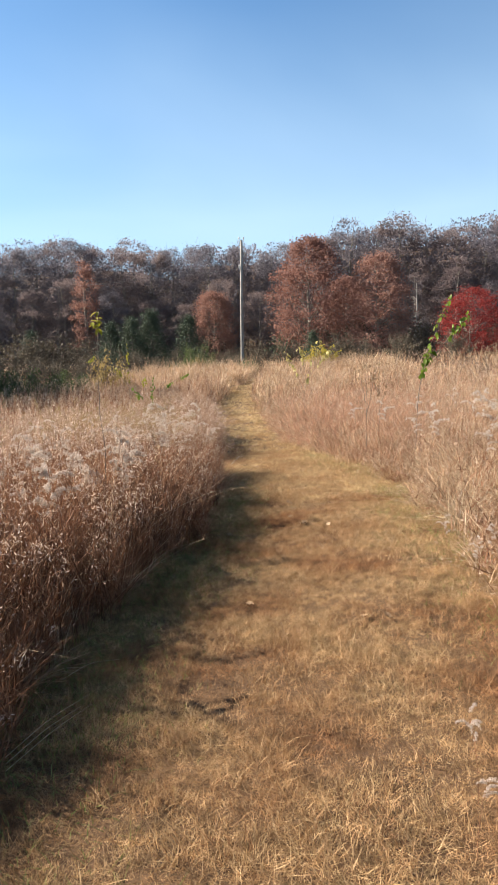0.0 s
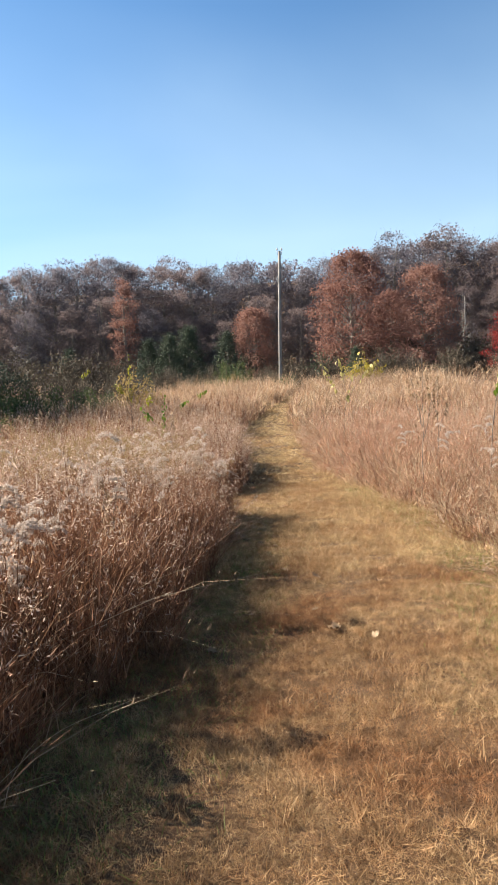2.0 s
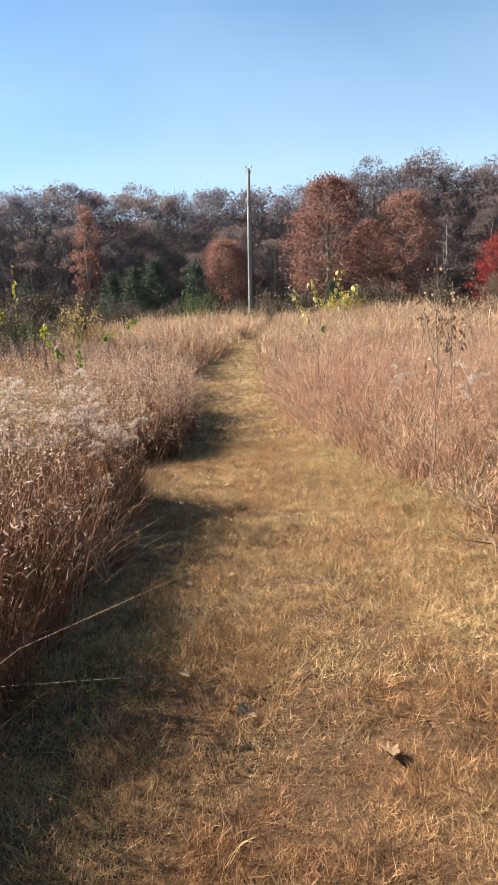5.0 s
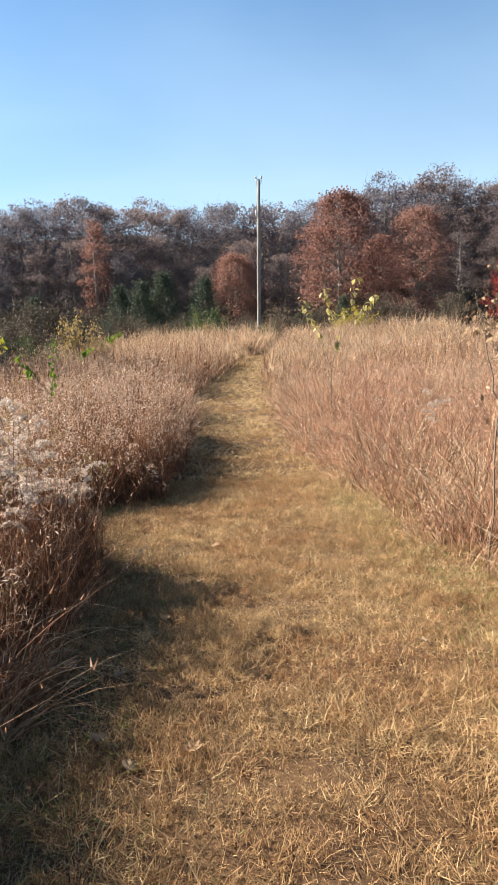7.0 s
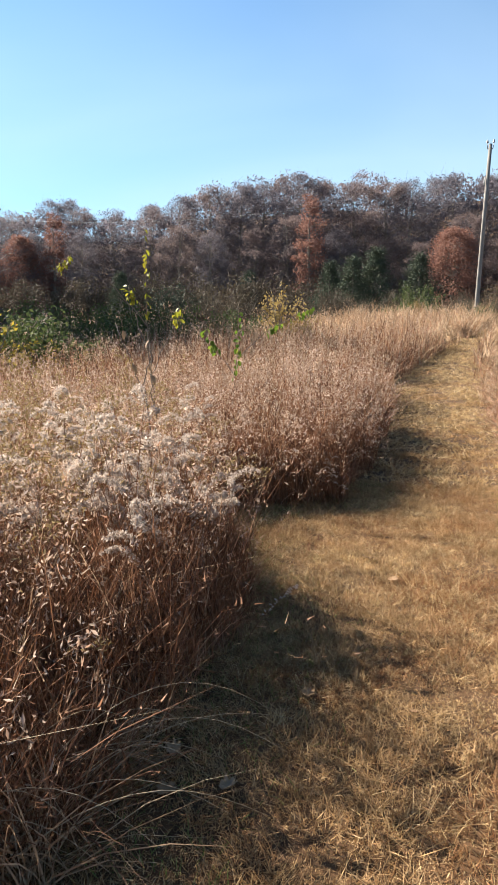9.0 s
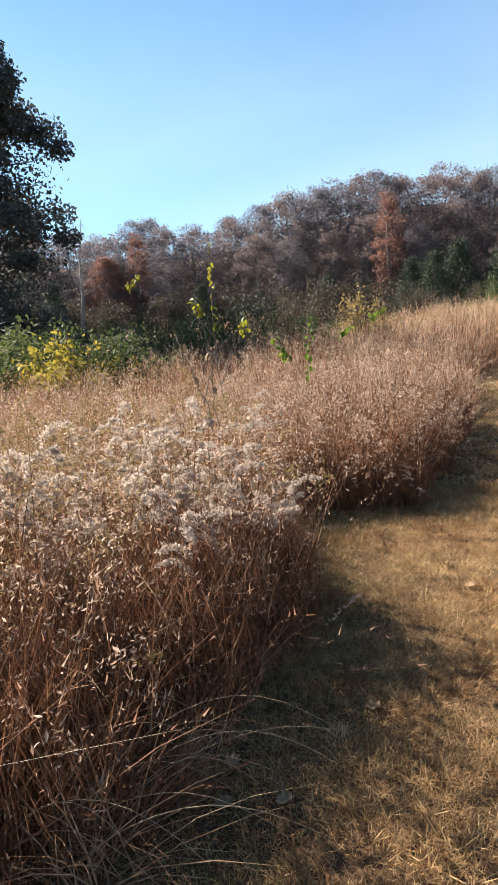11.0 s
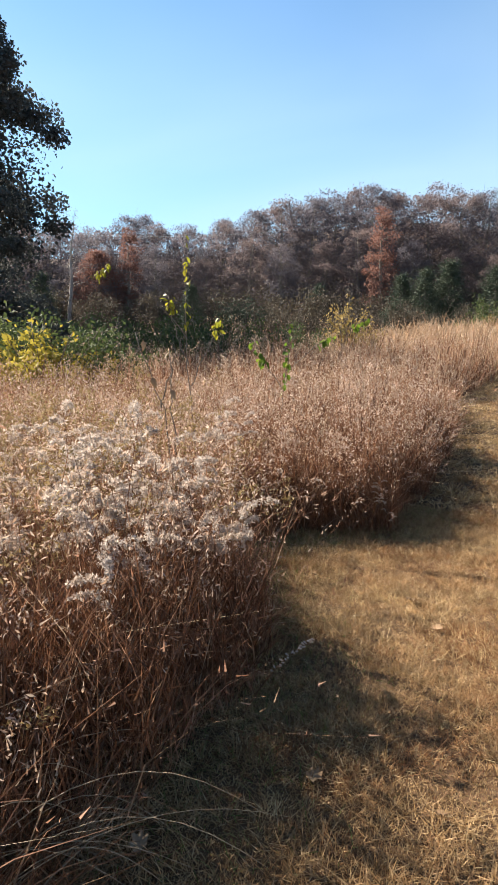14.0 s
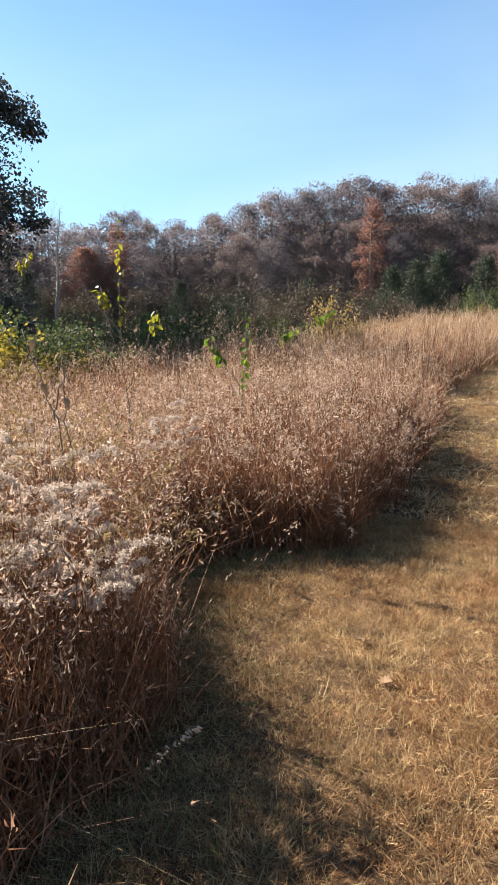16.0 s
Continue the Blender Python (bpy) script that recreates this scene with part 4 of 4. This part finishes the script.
sapling("leafy_sapling", "slender sapling with drooping yellow-green leaves in the meadow", -2.45, 14.45,
        [[(0, 0, 0), (-0.05, 0, 0.9), (-0.15, 0, 1.6), (-0.2, 0, 2.75)], [(-0.15, 0, 1.75), (-0.45, -0.15, 2.15), (-0.8, -0.3, 2.42), (-0.95, -0.35, 2.3)],
         [(-0.12, 0, 1.5), (-0.3, 0, 1.85), (-0.4, 0.05, 2.15)], [(-0.1, 0, 1.3), (0.1, 0, 1.7), (0.2, 0, 1.95)]], LEAF_YG, 90, 81, leaf_from=0.72, hang=0.9, scale=(0.65, 1.1))
sapling("leafy_sapling", "slender sapling with arching green-leaved branch in the meadow", -2.5, 16.4,
        [[(0, 0, 0), (0.05, 0, 0.9), (0.12, 0, 1.5), (0.1, 0, 2.0)], [(0.1, 0, 1.4), (0.45, 0.2, 1.75), (0.95, 0.4, 2.05)], [(0.05, 0, 1.2), (-0.2, 0, 1.5), (-0.35, 0, 1.75)]], LEAF_G, 66, 82, leaf_from=0.45, hang=0.9)
sapling("leafy_sapling", "tall thin weed stem topped with a few yellow-green leaves", -1.3, 5.8,
        [[(0, 0, 0), (0.03, 0, 0.9), (-0.02, 0, 1.6), (0.0, 0, 2.2)]], LEAF_YG, 18, 83, leaf_from=0.93, hang=0.5, scale=(0.8, 1.3))
GREEN_SAPLING = sapling("green_leafed_sapling", "leaning sapling with large bright green leaves in the meadow", 2.85, 11.4,
        [[(0, 0, 0), (0.03, 0, 0.9), (0.15, 0, 1.7), (0.55, 0, 2.6)], [(0.03, 0, 0.9), (0.1, 0, 1.4), (0.22, 0, 1.75)], [(0.15, 0, 1.5), (0.5, 0, 1.95), (0.8, 0, 2.3)]], LEAF_G, 90, 84, leaf_from=0.5, hang=0.9, scale=(0.7, 1.35))
GREEN_SAPLING.scale = (1.12, 1.12, 1.12)
LEAF_PALE = leaf_mesh("leaf", 0.10, 0.065, M_LEAF_PALE)
sapling("yellow_leaved_sapling", "young sapling with broad pale yellow leaves beside the path", 1.55, 19.0,
        [[(0, 0, 0), (0.03, 0, 1.2), (0.2, 0, 2.0), (0.5, 0, 2.75)], [(0.05, 0, 1.1), (-0.2, 0, 1.8), (-0.5, 0, 2.35)], [(0.1, 0, 1.5), (0.0, 0.1, 2.1), (-0.1, 0.1, 2.6)],
         [(0.1, 0, 1.5), (0.4, -0.1, 2.0), (0.75, -0.1, 2.4)]], LEAF_PALE, 90, 89, leaf_from=0.45, hang=0.8, scale=(0.7, 1.3))
sapling("bare_sapling", "thin bare sapling with dark twigs in the meadow", -1.35, 12.45,
        [[(0, 0, 0), (-0.04, 0, 0.6), (-0.16, 0, 1.2), (-0.4, 0, 1.7)], [(-0.05, 0, 0.7), (-0.12, 0, 1.2), (-0.15, 0, 1.6)], [(-0.2, 0, 1.25), (-0.1, 0, 1.6)]], LEAF_DRY, 6, 85)
sapling("bare_sapling", "thin bare sapling with dark twigs in the meadow", 2.6, 13.4,
        [[(0, 0, 0), (0.03, 0, 0.9), (0.02, 0, 1.95)], [(0.02, 0, 0.8), (0.2, 0, 1.5)], [(0.02, 0, 1.2), (-0.18, 0, 1.7)]], LEAF_DRY, 26, 86, leaf_from=0.6)
sapling("dry_leaved_weed", "tall dead weed hung with pale curled leaves", 2.1, 12.0,
        [[(0, 0, 0), (0.03, 0, 1.0), (0.0, 0, 2.1)], [(0.02, 0, 0.9), (0.2, 0, 1.75)], [(0.02, 0, 1.1), (-0.15, 0, 1.8)]], LEAF_DRY, 100, 87, leaf_from=0.5, spread=0.2, scale=(0.5, 0.9))
sapling("dry_leaved_weed", "tall dead weed hung with dark curled leaves", -1.05, 7.2,
        [[(0, 0, 0), (0.03, 0, 0.6), (0.0, 0, 1.15)], [(0.02, 0, 0.5), (0.1, 0, 1.0)]], LEAF_DRY, 30, 88, leaf_from=0.4)

# ---- goldenrod plants beside the path, each a thing of its own ----
def goldenrod(seed, height, arms):
    rng = np.random.default_rng(seed)
    top = empty_thing("goldenrod_plant", "dead goldenrod with a nodding whitish seed plume beside the path", "weed", "goldenrod gone to seed beside the path")
    a = rng.uniform(0, 6.28)
    bend = rng.uniform(0.05, 0.2) * height
    s = np.linspace(0, 1, 8)
    path = np.stack([np.cos(a) * bend * s ** 2, np.sin(a) * bend * s ** 2, height * s - 0.3 * bend * s ** 2], 1)
    path[0, 2] -= 0.02
    v1, f1 = tube(path, np.linspace(0.0035, 0.0015, 8), 5)
    part("stalk", v1, f1, M_WEED, top)
    n = 26
    t = rng.uniform(0.15, 0.9, n)
    b = np.stack([np.interp(t, s, path[:, c]) for c in range(3)], 1)
    la = rng.uniform(0, 6.28, n)
    d = unit(np.stack([np.cos(la), np.sin(la), rng.uniform(-0.6, 0.5, n)], 1))
    ll = rng.uniform(0.04, 0.09, n)
    v, f = blades(b, d, ll, rng.uniform(0.003, 0.006, n), np.stack([rng.normal(0, 0.02, n), rng.normal(0, 0.02, n), -0.7 * ll], 1), 3, rng)
    part("withered_leaves", v, f, M_WEED, top)
    for k in range(arms):
        t0 = rng.uniform(0.62, 0.97) if k else 0.97
        st = np.array([np.interp(t0, s, path[:, c]) for c in range(3)])
        aa = a + rng.normal(0, 1.1)
        ln = rng.uniform(0.08, 0.17)
        tufts = 13
        q = np.linspace(0.08, 1, tufts)
        arch = st + np.stack([np.cos(aa) * ln * q, np.sin(aa) * ln * q, ln * (1.25 * q - 0.95 * q ** 2)], 1) + rng.normal(0, 0.005, (tufts, 3))
        arch[:, 2] += 0.006
        m = tufts * 26
        own = np.repeat(np.arange(tufts), 26)
        dirs = unit(rng.normal(size=(m, 3)) + np.array([0, 0, 0.3]))
        pts = arch[own] + dirs * rng.uniform(0.002, 0.014, (m, 1)) * (1.3 - 0.8 * q[own])[:, None]
        v, f = blades(pts, dirs, rng.uniform(0.007, 0.013, m), np.full(m, 0.0060), np.zeros((m, 3)), 1, rng)
        part("seed_plume", v, f, M_FLUFF, top, "fluffy whitish seed plume")
    return top


KINDS = [goldenrod(100 + k, h, n) for k, (h, n) in enumerate(((0.95, 6), (0.85, 5), (1.08, 7), (0.7, 5), (1.0, 6)))]
rngp = np.random.default_rng(17)
spots = []
# clumps of plants: centre x, y, spread, how many
for cx, cy, sp, num in ((-0.8, 11.85, 0.25, 18), (-1.5, 11.7, 0.42, 15), (-1.3, 10.9, 0.45, 8), (-0.85, 11.2, 0.28, 7), (-2.0, 12.2, 0.45, 12), (-2.6, 13.2, 0.5, 8), (-0.72, 14.75, 0.10, 4), (-2.4, 14.8, 0.4, 4),
                        (-1.6, 5.6, 0.45, 20), (-1.9, 4.2, 0.5, 26), (-2.3, 7.2, 0.6, 12), (-1.3, 8.4, 0.5, 8), (-2.4, 10.4, 0.6, 10), (-1.4, 9.7, 0.4, 8)):
    for _ in range(num):
        x, y = cx + rngp.normal(0, sp), cy + rngp.normal(0, sp)
        if edge_left(y) - x > 0.1 and not (12.35 < y < 14.6 and x > -1.9):
            spots.append((x, y))
for k, (x, y) in enumerate(spots):
    kind = KINDS[k % 5]
    sc, tn = rngp.uniform(0.92, 1.28) * (0.5 if 14.5 < y < 15 and x > -1 else 1), rngp.uniform(0, 6.28)
    place(kind, x, y, sc, tn) if k < 5 else another(kind, x, y, sc, tn)

# ---- arching grass tussocks along the edges ----
def tussock(seed, mat, size, n, label):
    rng = np.random.default_rng(seed)
    a = rng.uniform(0, 6.28, n)
    t = rng.uniform(0.1, 0.95, n)
    d = np.stack([np.cos(a) * np.sin(t), np.sin(a) * np.sin(t), np.cos(t)], 1)
    ln = size * rng.uniform(0.5, 1.2, n)
    out = rng.uniform(0.2, 0.6, n) * ln
    dr = np.stack([np.cos(a) * out, np.sin(a) * out, -rng.uniform(0.35, 0.95, n) * ln * np.clip(t + 0.2, 0, 0.9)], 1)
    b = np.stack([rng.normal(0, 0.05, n), rng.normal(0, 0.05, n), np.full(n, -0.01)], 1)
    v, f = blades(b, d, ln, rng.uniform(0.0025, 0.006, n), dr, 4, rng)
    v[:, 2] = np.maximum(v[:, 2], 0.006)
    ob = new("grass_tussock", mesh_np("grass_tussock", v, f, [mat]))
    return tagged(ob, label, "grass tussock", "arching tussocks along the path")


TUSS = [tussock(300, M_TAN, 0.5, 120, "arching tan tussock of dry grass at the path's edge"), tussock(301, M_STALK, 0.5, 120, "bleached pale tussock of dry grass at the path's edge"),
        tussock(302, M_WEED, 0.5, 110, "dull brown tussock of dry grass at the path's edge")]
spots = []
for y in np.arange(2.0, 30, 0.42):
    spots.append((float(edge_right(y)) + rngp.uniform(0.0, 0.9), y + rngp.uniform(-0.2, 0.2), int(rngp.choice([0, 0, 1, 2]))))
    if rngp.uniform() < 0.6:
        spots.append((float(edge_left(y)) - rngp.uniform(0.05, 0.4), y + rngp.uniform(-0.2, 0.2), int(rngp.choice([0, 2, 2]))))
for x, y, k in ((-0.55, 10.55, 0), (-0.5, 10.3, 2), (-0.75, 10.45, 0), (-0.75, 10.05, 2), (-0.5, 9.9, 0), (-0.7, 9.5, 2)):
    spots.append((x, y, k))
seen = set()
for x, y, k in spots:
    sc, tn = rngp.uniform(0.65, 1.25), rngp.uniform(0, 6.28)
    another(TUSS[k], x, y, sc, tn) if k in seen else place(TUSS[k], x, y, sc, tn)
    seen.add(k)

for x, y, sc in ((2.9, 8.2, 1.1), (3.3, 8.8, 1.2), (2.7, 9.2, 1.0), (3.6, 10.4, 1.25), (3.1, 10.9, 1.1), (2.6, 12.3, 1.15), (4.2, 12.0, 1.2), (3.4, 13.2, 1.2), (4.8, 14.0, 1.2),
                 (2.4, 14.6, 1.1), (3.0, 6.4, 1.0), (3.4, 7.1, 1.1), (2.6, 7.4, 0.9), (4.0, 9.2, 1.2), (2.5, 10.2, 1.0), (5.0, 16.0, 1.2)):
    another(KINDS[int(x * 100) % 5], x, y, sc, rngp.uniform(0, 6.28))
for x, y, sc in ((-0.66, 14.72, 0.36), (-0.74, 14.8, 0.42), (-0.6, 14.62, 0.26), (0.75, 2.1, 0.34), (0.66, 1.85, 0.3), (1.45, 4.8, 0.42), (1.42, 4.1, 0.36), (1.6, 4.4, 0.45)):
    another(KINDS[int(x * 100) % 5], x, y, sc, rngp.uniform(0, 6.28))

# ---- leaning bleached stalks ----
def stalk(x, y, pts, r=0.0024, label="bleached dry grass stalk leaning out over the path"):
    p = np.array(pts, float)
    t = np.linspace(0, len(p) - 1, 12)
    q = np.stack([np.interp(t, np.arange(len(p)), p[:, c]) for c in range(3)], 1)
    ker = np.array([0.25, 0.5, 0.25])
    for _ in range(2):
        for c in range(3):
            q[1:-1, c] = np.convolve(q[:, c], ker, "valid")
    v, f = tube(q, np.linspace(r, r * 0.4, 12), 5)
    ob = new("dry_stalk", mesh_np("dry_stalk", v, f, [M_STALK]))
    ob.location = (x, y, float(rise(x, y)) - 0.01)
    return tagged(ob, label, "stalk", "bleached stalks at the path's edge")


for _ in range(16):
    bx, by = -0.78 + rngp.normal(0, 0.13), 9.85 + rngp.normal(0, 0.2)
    reach, top_z, way = rngp.uniform(0.45, 1.05), rngp.uniform(0.22, 0.46), rngp.normal(0.55, 0.4)
    arc = [(reach * q * math.cos(way), reach * q * math.sin(way), top_z * (3.4 * q - 2.55 * q * q) / 1.13) for q in np.linspace(0, 1.12, 9)]
    stalk(bx, by, arc, 0.0019, "dry brown grass stalk arching over the path's edge")
for bx, by, dx, dy, lift in ((-1.0, 2.55, 0.2, 0.42, 0.05), (-1.02, 2.6, 0.24, 0.46, 0.07), (-0.98, 2.5, 0.22, 0.5, 0.04), (-1.0, 3.35, 0.3, 0.05, 0.12), (-0.95, 4.9, 0.55, 0.5, 0.32), (-1.0, 4.4, 0.5, 0.3, 0.38)):
    stalk(bx, by, [(0, 0, 0.02), (dx * 0.5, dy * 0.5, 0.02 + lift * 0.7), (dx, dy, 0.01 + lift * 0.8)], 0.0018)
stalk(-1.15, 14.9, [(0, 0, 0.4), (0.25, -0.1, 0.34), (0.5, -0.2, 0.22)])
stalk(-1.0, 15.1, [(0, 0, 0.2), (0.3, 0.1, 0.35), (0.5, 0.15, 0.5)])
stalk(2.3, 5.4, [(0, 0, 0.25), (-0.4, 0.1, 0.4), (-0.8, 0.1, 0.35)])
stalk(2.4, 4.6, [(0, 0, 0.1), (-0.4, 0.1, 0.22), (-0.75, 0.1, 0.12)])
stalk(2.2, 3.9, [(0, 0, 0.1), (-0.4, -0.1, 0.15), (-0.8, -0.1, 0.08)])
stalk(1.9, 14.5, [(0, 0, 0), (-0.2, -0.1, 0.25), (-0.55, -0.2, 0.12)])


# ---- fallen oak leaves ----
def oak_leaf_mesh(seed):
    """A lobed, curled dry oak leaf."""
    rng = np.random.default_rng(seed)
    n = 26
    v = [(0.0, 0.0, 0.012)]
    for k in range(n):
        a = 2 * math.pi * k / n
        r = 0.050 * (0.82 + 0.18 * math.cos(7 * a + rng.uniform(-0.7, 0.7))) * (1.25 if math.cos(a) > 0 else 1.0)
        x, y = r * math.cos(a) * 1.2, r * math.sin(a) * 0.85
        v.append((x, y, 0.008 + 0.034 * abs(y) / 0.05 * rng.uniform(0.2, 1.4) + 0.022 * (x / 0.06) ** 2 * rng.uniform(0.4, 1.3)))
    f = [(0, 1 + k, 1 + (k + 1) % n) for k in range(n)]
    return mesh_np("fallen_leaf", v, f, [M_OAKLEAF])


OAKS = [oak_leaf_mesh(200 + k) for k in range(3)]
LEAVES = [(0.56, 6.83, 1.0), (0.49, 8.23, 0.85), (0.97, 7.9, 0.85), (-0.21, 6.56, 0.8), (0.79, 6.63, 0.7), (-0.1, 13.18, 0.95), (0.13, 12.78, 0.75), (-0.01, 11.15, 0.95), (-0.38, 10.6, 0.75),
          (-0.11, 10.46, 0.75), (-0.29, 10.39, 0.75), (0.32, 9.82, 0.75), (-0.06, 9.91, 0.75), (0.1, 9.72, 0.65), (1.37, 10.66, 0.55), (-0.01, 4.33, 0.6), (0.68, 3.87, 0.6), (0.81, 3.82, 0.65),
          (0.44, 7.27, 0.55), (-0.01, 7.26, 0.55), (0.21, 8.58, 0.55), (0.44, 11.14, 0.4), (0.19, 3.74, 0.5)]
for k, (x, y, sc) in enumerate(LEAVES):
    ob = new("fallen_leaf", OAKS[k % 3])
    ob.location = (x, y, float(rise(x, y)) + 0.018)
    ob.rotation_euler = (rngp.normal(0, 0.15), rngp.normal(0, 0.15), rngp.uniform(0, 6.28))
    ob.scale = (sc * 0.85, sc * 0.85, sc * 0.85)
    tagged(ob, "curled tan oak leaf lying on the mown path", "leaf", "oak leaves on the path")


# ---- a dead spike of pale seed cups leaning out over the shaded edge ----
def seed_spike(x, y, tip):
    rng = np.random.default_rng(401)
    top = empty_thing("seed_spike", "slender dead stalk set with small pale seed cups", "weed")
    top.location = (x, y, float(rise(x, y)))
    s = np.linspace(0, 1, 10)[:, None]
    p = np.array(tip)[None] * s
    p[:, 2] += 0.06 * np.sin(s[:, 0] * math.pi)
    p[0, 2] -= 0.02
    v, f = tube(p, np.linspace(0.0028, 0.0012, 10), 5)
    part("stalk", v, f, M_WEED, top)
    for k in range(22):
        q = 0.45 + 0.55 * k / 21
        at = np.array([np.interp(q, s[:, 0], p[:, ax]) for ax in range(3)])
        a = rng.uniform(0, 6.28)
        out = at + np.array([math.cos(a), math.sin(a), 0.5]) * 0.012
        v, f = tube([at, out, out + (out - at) * 0.5], [0.001, 0.0045, 0.003], 5)
        part("seed_cup", v, f, M_FLUFF, top)
    return top


seed_spike(-0.46, 11.45, (0.28, 0.12, 0.38))
